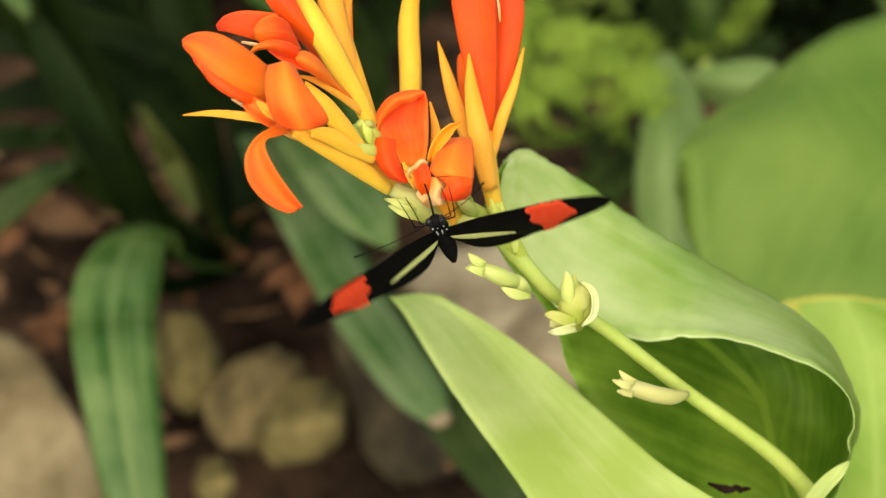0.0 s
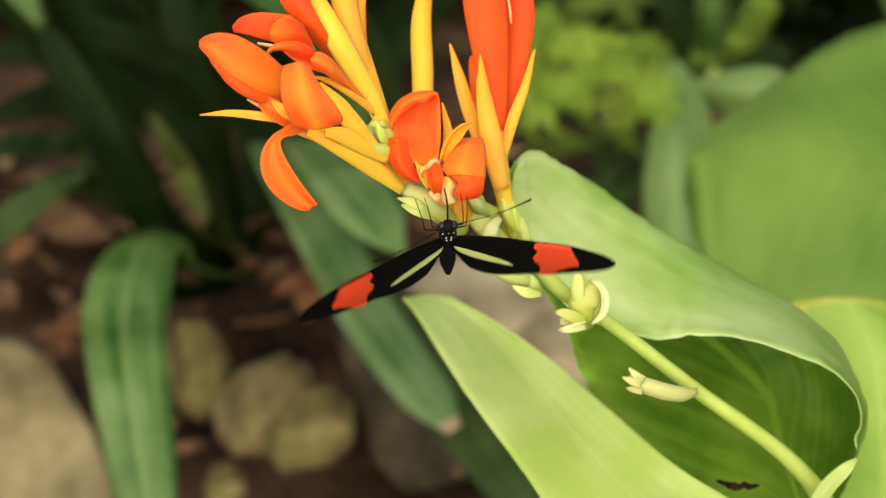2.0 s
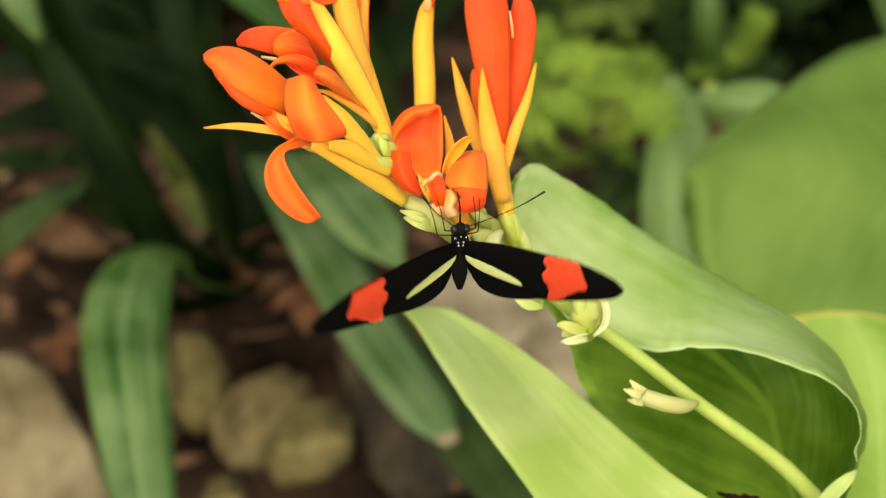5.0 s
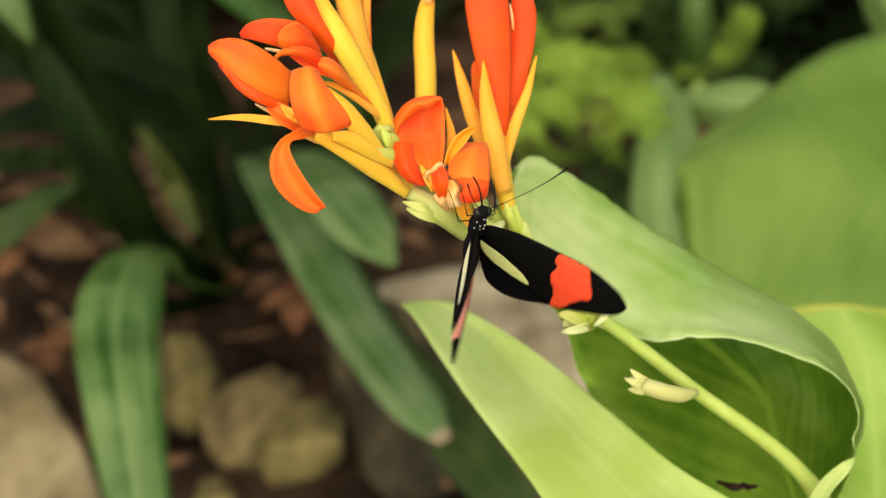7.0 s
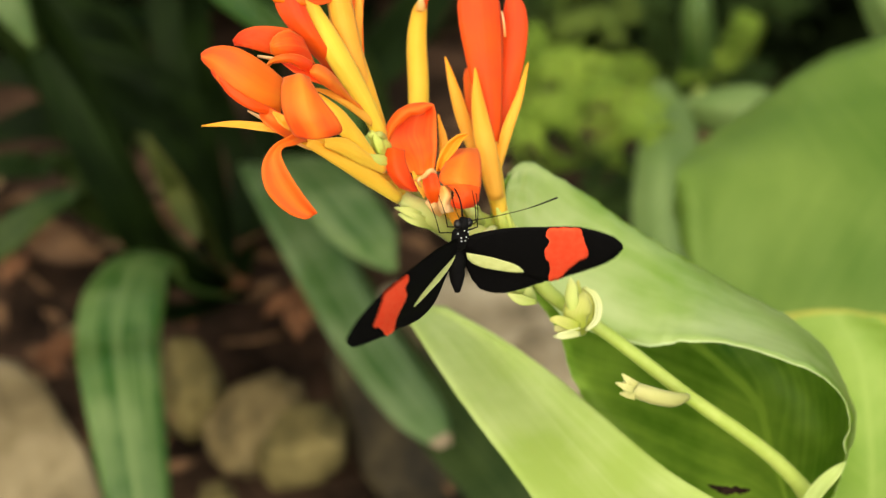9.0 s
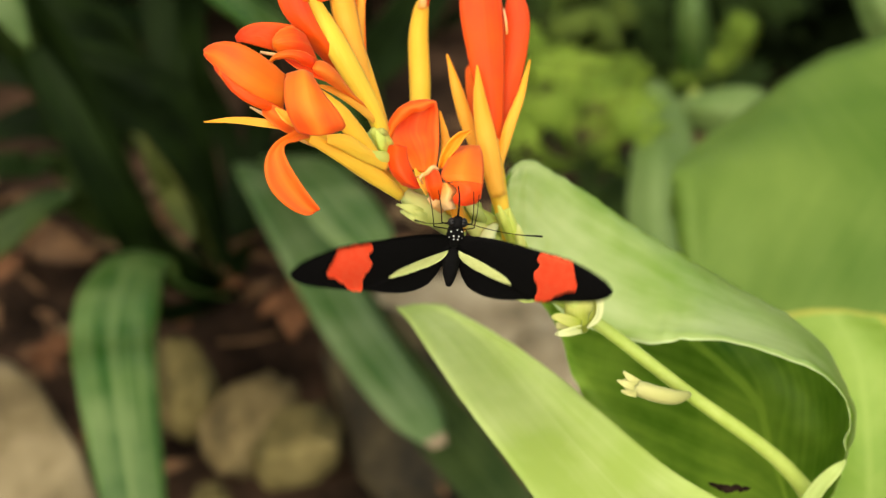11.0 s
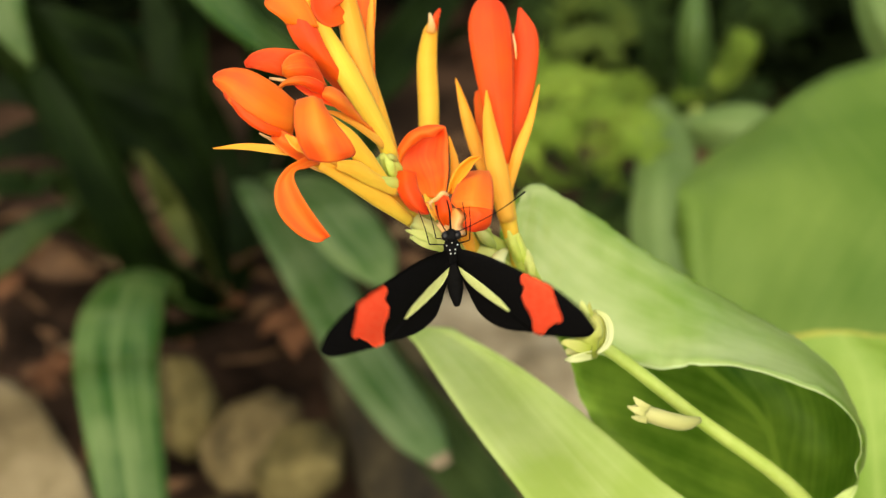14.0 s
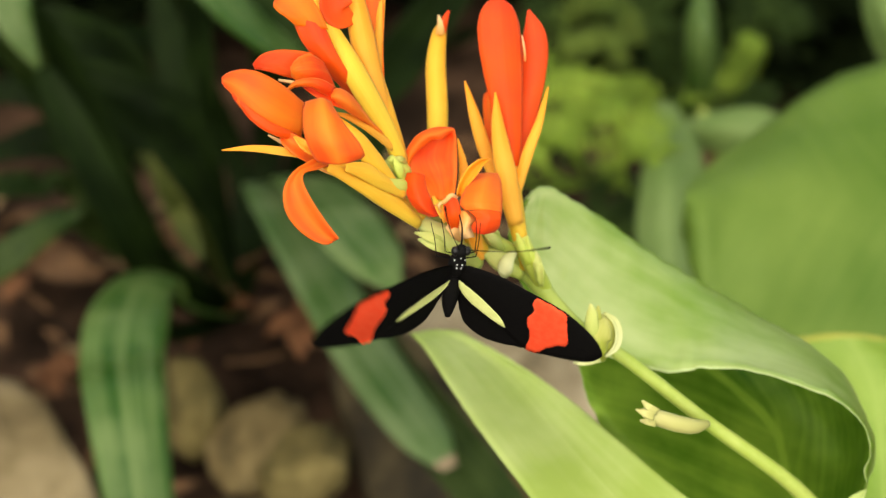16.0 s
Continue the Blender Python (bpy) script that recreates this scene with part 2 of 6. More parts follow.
BLADE_GREEN = mat_leaf("green_blade", (0.024, 0.090, 0.004), (0.135, 0.215, 0.058), rough=0.38, through_light=0.25, along=True, vein=0.55, spec=0.42, rib_width=0.05, rib_gain=0.26)
BLADE_LIME = mat_leaf("lime_blade", (0.026, 0.040, 0.007), (0.085, 0.098, 0.024), rough=0.55, through_light=0.3, along=True, vein=0.5, spec=0.15)
BLADE_PALE = mat_leaf("pale_blade", (0.055, 0.125, 0.022), (0.185, 0.255, 0.095), rough=0.42, through_light=0.3, along=True, vein=0.55)
BLADE_DRY = mat_leaf("pale_blade_with_dry_tip", (0.055, 0.125, 0.026), (0.175, 0.25, 0.105), rough=0.42, through_light=0.3, along=True, vein=0.55, tip=(0.32, 0.24, 0.15))
BROAD_PALE = mat_leaf("broad_pale_leaf", (0.125, 0.215, 0.05), (0.205, 0.30, 0.095), rough=0.5, through_light=0.3)
BROAD_LEAF = mat_leaf("broad_leaf", (0.076, 0.170, 0.014), (0.195, 0.30, 0.052), rough=0.5, through_light=0.3, blotch=12, rib_gain=0.0)
# Shaded and half-shaded tones of the fern leaf, with the shade in the colour.
FERN_SHADE = mat_leaf("shaded_fern_leaf", (0.016, 0.036, 0.007), (0.06, 0.105, 0.022), rough=0.6, through_light=0.2, scale=0.3, spec=0.15)
FERN_HALF_SHADE = mat_leaf("half_shaded_fern_leaf", (0.06, 0.12, 0.014), (0.20, 0.28, 0.05), rough=0.55, through_light=0.35, scale=0.3)
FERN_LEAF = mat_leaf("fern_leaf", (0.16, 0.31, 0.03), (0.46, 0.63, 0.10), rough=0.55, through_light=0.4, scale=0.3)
# Darker than real foliage: the gloom behind the bed is in this colour.
HEDGE_SHADE = mat_leaf("hedge_leaf_shade", (0.0015, 0.003, 0.001), (0.007, 0.012, 0.003), rough=0.8, through_light=0.1, scale=0.3, spec=0.03)


# ---- shapes ----
def spline(points, count):
    """Catmull-Rom curve through points, count samples."""
    p = [Vector(q) for q in points]
    p = [p[0] * 2 - p[1]] + p + [p[-1] * 2 - p[-2]]
    out, last = [], len(p) - 3
    for i in range(count):
        s = i / (count - 1) * last
        k = min(int(s), last - 1)
        u, (a, b, c, d) = s - k, p[k:k + 4]
        out.append(0.5 * ((2 * b) + (c - a) * u + (2 * a - 5 * b + 4 * c - d) * u * u + (3 * b - a - 3 * c + d) * u ** 3))
    return out


def values(nums, count):
    return [v.x for v in spline([(n, 0, 0) for n in nums], count)]


def mesh_of(name, verts, faces, material, uvs=None):
    me = bpy.data.meshes.new(name)
    me.from_pydata([tuple(v) for v in verts], [], faces)
    me.materials.append(material)
    if uvs:
        layer = me.uv_layers.new(name="UVMap")
        idx = np.empty(len(me.loops), dtype=np.int32)
        me.loops.foreach_get("vertex_index", idx)
        layer.data.foreach_set("uv", np.asarray(uvs, dtype=np.float32)[idx].ravel())
    me.polygons.foreach_set("use_smooth", [True] * len(me.polygons))
    me.update()
    return me


def part(name, me, parent=None, label=""):
    ob = new(name, me)
    ob.parent = parent
    return tagged(ob, label)


def sheet(rows, thickness, wave=0.0, seed=0):
    """A closed thin skin over a grid of points (rows along, columns across): verts, faces, uvs."""
    nr, nc = len(rows), len(rows[0])
    normals = []
    for i in range(nr):
        line = []
        for j in range(nc):
            a = rows[min(i + 1, nr - 1)][j] - rows[max(i - 1, 0)][j]
            b = rows[i][min(j + 1, nc - 1)] - rows[i][max(j - 1, 0)]
            k = a.cross(b)
            if k.length < 1e-12:
                k = line[-1] if line else Vector((0, 0, 1))
            line.append(k.normalized())
        normals.append(line)
    verts, uvs, faces = [], [], []
    for side in (0.5, -0.5):
        for i in range(nr):
            for j in range(nc):
                w = wave * noise.noise(Vector((i * 0.45 + seed * 7.1, j * 0.5, seed)))
                rim = 0.35 if j in (0, nc - 1) or i in (0, nr - 1) else 1.0
                verts.append(rows[i][j] + normals[i][j] * (side * thickness * rim + w))
                uvs.append((j / (nc - 1), i / (nr - 1)))
    n = nr * nc
    at = lambda i, j: i * nc + j
    for i in range(nr - 1):
        for j in range(nc - 1):
            q = (at(i, j), at(i, j + 1), at(i + 1, j + 1), at(i + 1, j))
            faces += [q, tuple(n + v for v in reversed(q))]
    ring = [at(0, j) for j in range(nc)] + [at(i, nc - 1) for i in range(1, nr)] + [at(nr - 1, j) for j in range(nc - 2, -1, -1)] + [at(i, 0) for i in range(nr - 2, 0, -1)]
    for a, b in zip(ring, ring[1:] + ring[:1]):
        faces.append((b, a, n + a, n + b))
    return verts, faces, uvs


def ribbon(spine, widths, face, cup=0.0, roll=0.0, nr=22, nc=9, thickness=0.0004, wave=0.0, seed=0, fold=0.0):
    """A petal or blade along a spine. face: the way its upper side looks; cup: how far its rims rise, as a share of the width;
    roll: degrees of twist from base to tip; fold: sharp keel at the midrib."""
    c, w = spline(spine, nr), values(widths, nr)
    face = Vector(face).normalized()
    rows = []
    for i in range(nr):
        tangent = (c[min(i + 1, nr - 1)] - c[max(i - 1, 0)]).normalized()
        across = tangent.cross(face)
        if across.length < 1e-4:
            across = tangent.cross(Vector((0.3, 1, 0.2)))
        across.normalize()
        across.rotate(Matrix.Rotation(radians(roll * i / (nr - 1)), 3, tangent))
        up = across.cross(tangent).normalized()
        line = []
        for j in range(nc):
            s = 2 * j / (nc - 1) - 1
            lift = cup * (s * s - 0.33) + fold * (abs(s) - 0.5)
            line.append(c[i] + across * (s * max(w[i], 1e-4) / 2) + up * (lift * max(w[i], 1e-4)))
        rows.append(line)
    return sheet(rows, thickness, wave, seed)


def loft(sections, nr=36, nc=22, thickness=0.0005, wave=0.0, seed=0):
    """A blade through a few cross-sections of a few points each."""
    across = [spline(s, nc) for s in sections]
    columns = [spline([a[j] for a in across], nr) for j in range(nc)]
    return sheet([[columns[j][i] for j in range(nc)] for i in range(nr)], thickness, wave, seed)


def tube(spine, radii, nr=20, ns=12, flat=1.0, bumps=0.0, seed=0):
    """A round body along a spine, closed at both ends: verts, faces, uvs."""
    c, r = spline(spine, nr), values(radii, nr)
    verts, faces, uvs = [], [], []
    side = None
    for i in range(nr):
        tangent = (c[min(i + 1, nr - 1)] - c[max(i - 1, 0)]).normalized()
        if side is None:
            side = tangent.cross(Vector((0.2, 0.3, 1))).normalized()
        side = (side - tangent * side.dot(tangent)).normalized()
        up = tangent.cross(side)
        for j in range(ns):
            a = 2 * math.pi * j / ns
            k = max(r[i], 1e-5) * (1 + bumps * noise.noise(Vector((math.cos(a) * 1.3, math.sin(a) * 1.3, i * 0.5 + seed * 5))))
            verts.append(c[i] + side * (math.cos(a) * k) + up * (math.sin(a) * k * flat))
            uvs.append((j / ns, i / (nr - 1)))
    for i in range(nr - 1):
        for j in range(ns):
            k = (j + 1) % ns
            faces.append((i * ns + j, i * ns + k, (i + 1) * ns + k, (i + 1) * ns + j))
    faces += [tuple(range(ns - 1, -1, -1)), tuple((nr - 1) * ns + j for j in range(ns))]
    return verts, faces, uvs


def joined(pieces):
    verts, faces, uvs = [], [], []
    for v, f, u in pieces:
        k = len(verts)
        verts += v
        uvs += u
        faces += [tuple(i + k for i in q) for q in f]
    return verts, faces, uvs


def make(name, shape, material, parent, label="", under=None):
    """under: a second material for the back of a blade made by sheet()."""
    v, f, u = shape
    me = mesh_of(name, v, f, material, u)
    if under:
        me.materials.append(under)
        half = len(v) // 2
        me.polygons.foreach_set("material_index", [1 if min(q) >= half else 0 for q in f])
    return part(name, me, parent, label)


# ---- ground ----
def build_ground():
    n, verts, faces = 120, [], []
    edges = [s * (abs(s) ** 3.2) * 400 + s * 1.2 for s in np.linspace(-1, 1, n)]
    for y in edges:
        for x in edges:
            near = 1 / (1 + (x * x + (y - 0.9) ** 2) / 6)
            z = 0.03 * noise.fractal(Vector((x * 4, y * 4, 0)), 1.0, 2.0, 4) * near
            z -= 0.05 * math.exp(-((x +0.107) / 0.07) ** 2 - ((y + 0.9 - 0.675) / 0.035) ** 2)
            verts.append((x, y + 0.9, z - 0.012))
    for i in range(n - 1):
        for j in range(n - 1):
            a = i * n + j
            faces.append((a, a + 1, a + n + 1, a + n))
    tagged(part("ground", mesh_of("ground", verts, faces, SOIL)), "dark brown garden soil with leaf litter", "ground", kind="structure")


def stone(x, y, size, material, seed, turn=0, label="rounded sandstone boulder lying on dark soil"):
    bm = bmesh.new()
    bmesh.ops.create_icosphere(bm, subdivisions=4, radius=1)
    rng = random.Random(seed)
    cuts = [Vector((rng.uniform(-1, 1), rng.uniform(-1, .3), rng.uniform(-.1, 1))).normalized() for _ in range(6)]
    for v in bm.verts:
        d = v.co.normalized()
        k = 1 + 0.22 * noise.noise(d * 1.1 + Vector((seed * 3.3, 0, 0))) + 0.13 * noise.fractal(d * 2.4 + Vector((0, seed, 0)), 1.0, 2.0, 4)
        d = Vector([math.copysign(abs(c) ** 0.62, c) for c in d])
        d = d * k
        for cut in cuts:
            over = d.dot(cut) - 0.80
            if over > 0:
                d -= cut * over * 0.85
        v.co = Vector((d.x * size[0] / 2, d.y * size[1] / 2, d.z * size[2] / 2))
    me = bpy.data.meshes.new("stone")
    bm.to_mesh(me)
    bm.free()
    me.materials.append(material)
    me.polygons.foreach_set("use_smooth", [True] * len(me.polygons))
    ob = new("stone", me)
    ob.matrix_basis = pose(x, y, size[2] * 0.34, 0, 0, turn)
    tagged(ob, label, "stone", group="stones on the ground")


def build_stones():
    stone(-0.296, 0.690, (.17, .17, .075), STONE, 1, 28)
    stone(-0.166, 0.784, (.040, .050, .066), STONE_MOSSY, 2, 30)
    stone(-0.121, 0.749, (.066, .050, .050), STONE_TAN, 11, 30, "large faceted tan sandstone lying on dark soil")
    stone(-0.095, 0.733, (.064, .046, .042), STONE_MOSSY, 7, 12)
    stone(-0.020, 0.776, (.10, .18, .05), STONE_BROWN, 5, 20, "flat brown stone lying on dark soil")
    stone(0.027, 0.838, (.17, .13, .04), STONE_PALE, 6, 5, "flat brown stone lying on dark soil")
    stone(-0.142, 0.687, (.026, .026, .022), STONE_MOSSY, 7, 20)
    stone(0.084, 0.81, (.10, .09, .04), STONE_PALE, 9, 20, "flat brown stone lying on dark soil")


def build_litter():
    rng = random.Random(5)
    for k in range(170):
        x, y = rng.uniform(-0.42, 0.25), rng.uniform(0.70, 1.16)
        ln = rng.uniform(0.010, 0.036)
        shape = ribbon([(-ln / 2, 0, 0.004), (0, 0, 0.001 + ln * 0.12), (ln / 2, 0, 0.003)], [0.002, ln * 0.45, 0.001], (0, 0, 1), cup=rng.uniform(0.1, 0.35), nr=9, nc=5, thickness=0.0006)
        ob = make("dead_leaf", shape, DEAD_LEAF if k % 3 else DEAD_TAN, None)
        ob.matrix_basis = pose(x, y, 0.008, rng.uniform(-15, 15), rng.uniform(-15, 15), rng.uniform(0, 360))
        tagged(ob, "curled brown dead leaf lying on dark soil", "leaf", group="leaf litter")
    for k, (x, y) in enumerate(((-0.316, 0.971), (-0.298, 0.959), (-0.275, 0.987), (-0.244, 0.970), (-0.226, 0.982), (-0.187, 0.950), (-0.159, 0.970), (-0.279, 0.938), (-0.266, 1.023), (-0.165, 0.926), (-0.331, 1.001), (-0.144, 0.941), (-0.144, 0.993), (-0.206, 0.989))):
        ln = 0.040 + 0.008 * (k % 3)
        shape = ribbon([(-ln / 2, 0, 0.006), (0, 0, 0.004 + ln * 0.16), (ln / 2, 0, 0.004)], [0.004, ln * 0.55, 0.002], (0, 0, 1), cup=0.2, nr=11, nc=7, thickness=0.0006)
        ob = make("dead_leaf", shape, DEAD_LEAF, None)
        ob.matrix_basis = pose(x, y, 0.014, 14 * (k % 3) + 4, 8, 53 * k)
        tagged(ob, "brown dead leaf lying among the strap leaves", "leaf", group="leaf litter")
    for k, (x, y) in enumerate(((-0.2687, 0.8201), (-0.2588, 0.8292), (-0.2740, 0.8081), (-0.1136, 0.8769), (-0.1003, 0.8625), (-0.0921, 0.8901), (-0.1462, 0.8969), (-0.1830, 0.8638), (-0.3113, 0.9534), (-0.3177, 0.9246), (-0.0637, 0.8141))):
        ln = 0.030 + 0.006 * (k % 3)
        shape = ribbon([(-ln / 2, 0, 0.006), (0, 0, 0.004 + ln * 0.2), (ln / 2, 0, 0.004)], [0.004, ln * 0.6, 0.002], (0, 0, 1), cup=0.2, nr=11, nc=7, thickness=0.0006)
        ob = make("dead_leaf", shape, DEAD_RUST, None)
        ob.matrix_basis = pose(x, y, 0.012, 12 * (k % 3) - 8, 10, 67 * k)
        tagged(ob, "rust-brown dead leaf lying on dark soil", "leaf", group="leaf litter")
    for k in range(16):
        a, ln = rng.uniform(0, math.pi), rng.uniform(0.03, 0.09)
        bend = rng.uniform(-0.15, 0.15) * ln
        ob = make("twig", tube([(-ln / 2, 0, 0), (0, bend, 0.003), (ln / 2, 0, 0.001)], [0.0018, 0.0014, 0.0008], 10, 7, bumps=0.15, seed=k), DEAD_LEAF, None)
        ob.matrix_basis = pose(rng.uniform(-0.42, 0.25), rng.uniform(0.72, 1.16), 0.008, 0, rng.uniform(-6, 6), math.degrees(a))
        tagged(ob, "short dry brown twig lying on dark soil", "twig", group="twigs on the soil")


# ---- plants behind ----
def strap_plant(name, base, label):
    root = tagged(new(name), label, "plant")
    root.location = base
    return root


def strap_leaf(plant, spine, widths, material, cup, way=(-0.15, -0.75, 0.65)):
    """One blade, in world metres, rising from the plant's base; way: where its upper side looks."""
    pts = [Vector((0, 0, 0))] + [Vector(p) - plant.location for p in spine]
    make("leaf", ribbon(pts, widths, way, cup=cup, nr=30, nc=9, thickness=0.0012, wave=0.0012, seed=len(plant.children) + 3, fold=0.06), material, plant)


def leaflet(o, way, width, up):
    """A small pointed leaf, thickest at its middle: verts, faces, uvs."""
    side, ln = way.cross(up).normalized() * (width / 2), way.length
    mid, lift = o + way * 0.45, up.normalized() * (ln * 0.06)
    v = [o, mid + side, o + way - lift, mid - side, mid + lift, mid - lift * 0.2]
    f = [(0, 1, 4), (1, 2, 4), (2, 3, 4), (3, 0, 4), (1, 0, 5), (2, 1, 5), (3, 2, 5), (0, 3, 5)]
    return v, f, [(0.5, 0), (1, 0.5), (0.5, 1), (0, 0.5), (0.5, 0.5), (0.5, 0.5)]


def frond_plant(base, label):
    root = tagged(new("fern"), label, "fern")
    root.location = base
    return root


def frond(plant, spine, half, material, rng):
    """Leaflets stand in two rows on the rachis; half: half-width of the frond."""
    pts = [Vector((0, 0, 0))] + [Vector(p) - plant.location for p in spine]
    count = 34
    c = spline(pts, count)
    pieces = [tube(pts, [0.002, 0.0016, 0.0006], 20, 5)]
    for i in range(4, count - 1):
        t = (c[i + 1] - c[i - 1]).normalized()
        q = t.cross(Vector((0.1, -0.6, 0.8))).normalized()
        w = half * 1.1 * (0.35 + 0.65 * math.sin(math.pi * (i - 2) / (count - 1)) ** 0.6)
        for side in (-1, 1):
            pinna = (q * side + t * rng.uniform(0.15, 0.55) + Vector((0, 0, rng.uniform(-0.4, 0.1)))).normalized() * w * rng.uniform(0.75, 1.2)
            across = (t - pinna * (t.dot(pinna) / pinna.length_squared)).normalized()
            pieces.append(leaflet(c[i], pinna, w * 0.08, Vector((0, -0.6, 0.8))))
            for m in range(1, 6):
                o, ln = c[i] + pinna * (m / 5.6), w * 0.30 * (1.15 - 0.13 * m)
                for e in (-1, 1):
                    way = (across * e + pinna.normalized() * 0.7 + Vector((0, 0, rng.uniform(-0.3, 0.2)))).normalized() * ln * rng.uniform(0.8, 1.25)
                    pieces.append(leaflet(o, way, ln * 0.42, Vector((rng.uniform(-0.5, 0.5), -0.6, 0.8))))
    make("frond", joined(pieces), material, plant)


def hedge(name, x0, x1, y, height, count, seed, label, material, leaf=0.06):
    """A bank of shrub foliage: many small leaves on hidden twigs."""
    rng = random.Random(seed)
    pieces = []
    for k in range(count):
        x, d = rng.uniform(x0, x1), rng.uniform(0, 0.35)
        z = rng.uniform(0.02, 1) * height * (0.75 + 0.35 * noise.noise(Vector((x * 2.2, seed, 0))))
        ln = leaf * rng.uniform(0.6, 1.5)
        a, e = rng.uniform(0, 6.28), rng.uniform(-0.7, 0.5)
        q = Vector((math.cos(a) * math.cos(e), math.sin(a) * math.cos(e), math.sin(e)))
        o = Vector((x, y + d, z))
        pieces.append(ribbon([o, o + q * ln * 0.5 + Vector((0, 0, ln * 0.08)), o + q * ln], [0.002, ln * 0.42, 0.001], (rng.uniform(-0.4, 0.4), -0.5, 1), nr=5, nc=3, thickness=0.0008, cup=0.12))
    for k in range(int((x1 - x0) * 8)):
        x = rng.uniform(x0, x1)
        pieces.append(tube([(x, y + 0.2, 0), (x + rng.uniform(-0.1, 0.1), y + 0.2, height * 0.5), (x + rng.uniform(-0.2, 0.2), y + 0.15, height * 0.95)], [0.008, 0.006, 0.002], 8, 6))
    return tagged(make(name, joined(pieces), material, None), label, "shrubs", kind="stuff")


def broad_plant(base, label):
    root = tagged(new("broad_leaf_plant"), label, "plant")
    root.location = base
    return root


def broad_leaf(plant, stalk, sections, material):
    """stalk: spine from the base; sections: cross-sections of the leaf from its foot to its tip."""
    o = plant.location
    leaf = make("leaf", loft([[Vector(p) - o for p in row] for row in sections], 34, 17, 0.0008, 0.0012, len(plant.children) + 11), material, plant)
    make("stalk", tube([Vector((0, 0, 0))] + [Vector(p) - o for p in stalk], [0.006, 0.005, 0.004], 16, 10), CANNA_STEM, leaf)


def build_background():
    plant = strap_plant("strap_leaf_plant", (-0.153, 0.9125, 0), "clump of arching strap-shaped green leaves growing in soil")
    strap_leaf(plant, [(-0.1587, 0.7963, 0.0938), (-0.1698, 0.7599, 0.1465), (-0.1686, 0.6929, 0.1902), (-0.1644, 0.6345, 0.2114), (-0.1608, 0.5994, 0.2136), (-0.1511, 0.5576, 0.2235), (-0.1375, 0.5045, 0.2001), (-0.1290, 0.4790, 0.1760)], [.016, .022, .028, .036, .043, .042, .038, .030, .020], BLADE_GREEN, -.10, (.1, -.3, 1))
    strap_leaf(plant, [(-0.1859, 0.8471, 0.0792), (-0.2026, 0.8278, 0.1387), (-0.2307, 0.8302, 0.2294), (-0.2503, 0.8272, 0.2773), (-0.2778, 0.8318, 0.3189)], [.02, .03, .034, .038, .04, .02], BLADE_DEEP_SHADE, .12)
    strap_leaf(plant, [(-0.2243, 0.8625, 0.1012), (-0.2452, 0.8133, 0.1529), (-0.2778, 0.7223, 0.1625)], [.014, .02, .02, .014], BLADE_SHADE, -.1)
    strap_leaf(plant, [(-0.2551, 0.9221, 0.0991), (-0.278, 0.8846, 0.1327), (-0.3087, 0.8403, 0.1567)], [.012, .016, .02, .016], BLADE_SHADE, .1)
    strap_leaf(plant, [(-0.1466, 0.7989, 0.1323), (-0.1595, 0.7693, 0.1946), (-0.1718, 0.7686, 0.2285)], [.010, .014, .013, .002], BLADE_LIME, .1)
    strap_leaf(plant, [(-0.1741, 0.9471, 0.0476), (-0.1726, 0.9682, 0.165), (-0.1686, 0.9705, 0.2554)], [.016, .022, .022, .018], BLADE_DEEP_SHADE, .15)
    strap_leaf(plant, [(-0.1783, 0.976, 0.089), (-0.2148, 0.959, 0.1518), (-0.2704, 0.9242, 0.1893)], [.012, .02, .02, .004], BLADE_DEEP_SHADE, .1)
    strap_leaf(plant, [(-0.1598, 1.0185, 0.0624), (-0.2036, 1.0267, 0.1613), (-0.2551, 0.989, 0.1946)], [.012, .02, .02, .004], BLADE_DEEP_SHADE, .1)
    strap_leaf(plant, [(-0.1378, 1.0185, 0.0624), (-0.1321, 1.0243, 0.1579), (-0.1545, 1.0167, 0.2342)], [.012, .024, .024, .014], BLADE_DEEP_SHADE, .1)
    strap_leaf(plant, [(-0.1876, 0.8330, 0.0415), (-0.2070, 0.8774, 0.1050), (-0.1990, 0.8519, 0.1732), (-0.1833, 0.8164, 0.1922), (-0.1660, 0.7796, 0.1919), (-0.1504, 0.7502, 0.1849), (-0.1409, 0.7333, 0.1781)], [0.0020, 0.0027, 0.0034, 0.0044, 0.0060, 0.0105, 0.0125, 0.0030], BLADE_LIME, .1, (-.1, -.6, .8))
    # Most blades from here carry shade in their colour, covering lit soil behind.
    strap_leaf(plant, [(-0.1770, 0.7879, 0.0818), (-0.1857, 0.7785, 0.1382), (-0.1935, 0.7698, 0.1780), (-0.2060, 0.7724, 0.2165), (-0.2202, 0.7818, 0.2474), (-0.2350, 0.7979, 0.2703)], [0.0101, 0.0168, 0.0209, 0.0222, 0.0222, 0.0202, 0.0101], BLADE_DEEP_SHADE, .1, (.2, -.6, .8))
    strap_leaf(plant, [(-0.1826, 0.9267, 0.1057), (-0.2149, 0.9325, 0.1488), (-0.2458, 0.9263, 0.1749), (-0.2780, 0.9220, 0.1862), (-0.3164, 0.9198, 0.1830)], [0.0099, 0.0277, 0.0277, 0.0277, 0.0277, 0.0097], BLADE_DEEP_SHADE, .1)
    strap_leaf(plant, [(-0.1983, 0.9506, 0.1049), (-0.2430, 0.9424, 0.1281), (-0.2781, 0.9280, 0.1423), (-0.3215, 0.9212, 0.1326)], [0.0099, 0.0277, 0.0277, 0.0277, 0.0097], BLADE_DEEP_SHADE, .1)
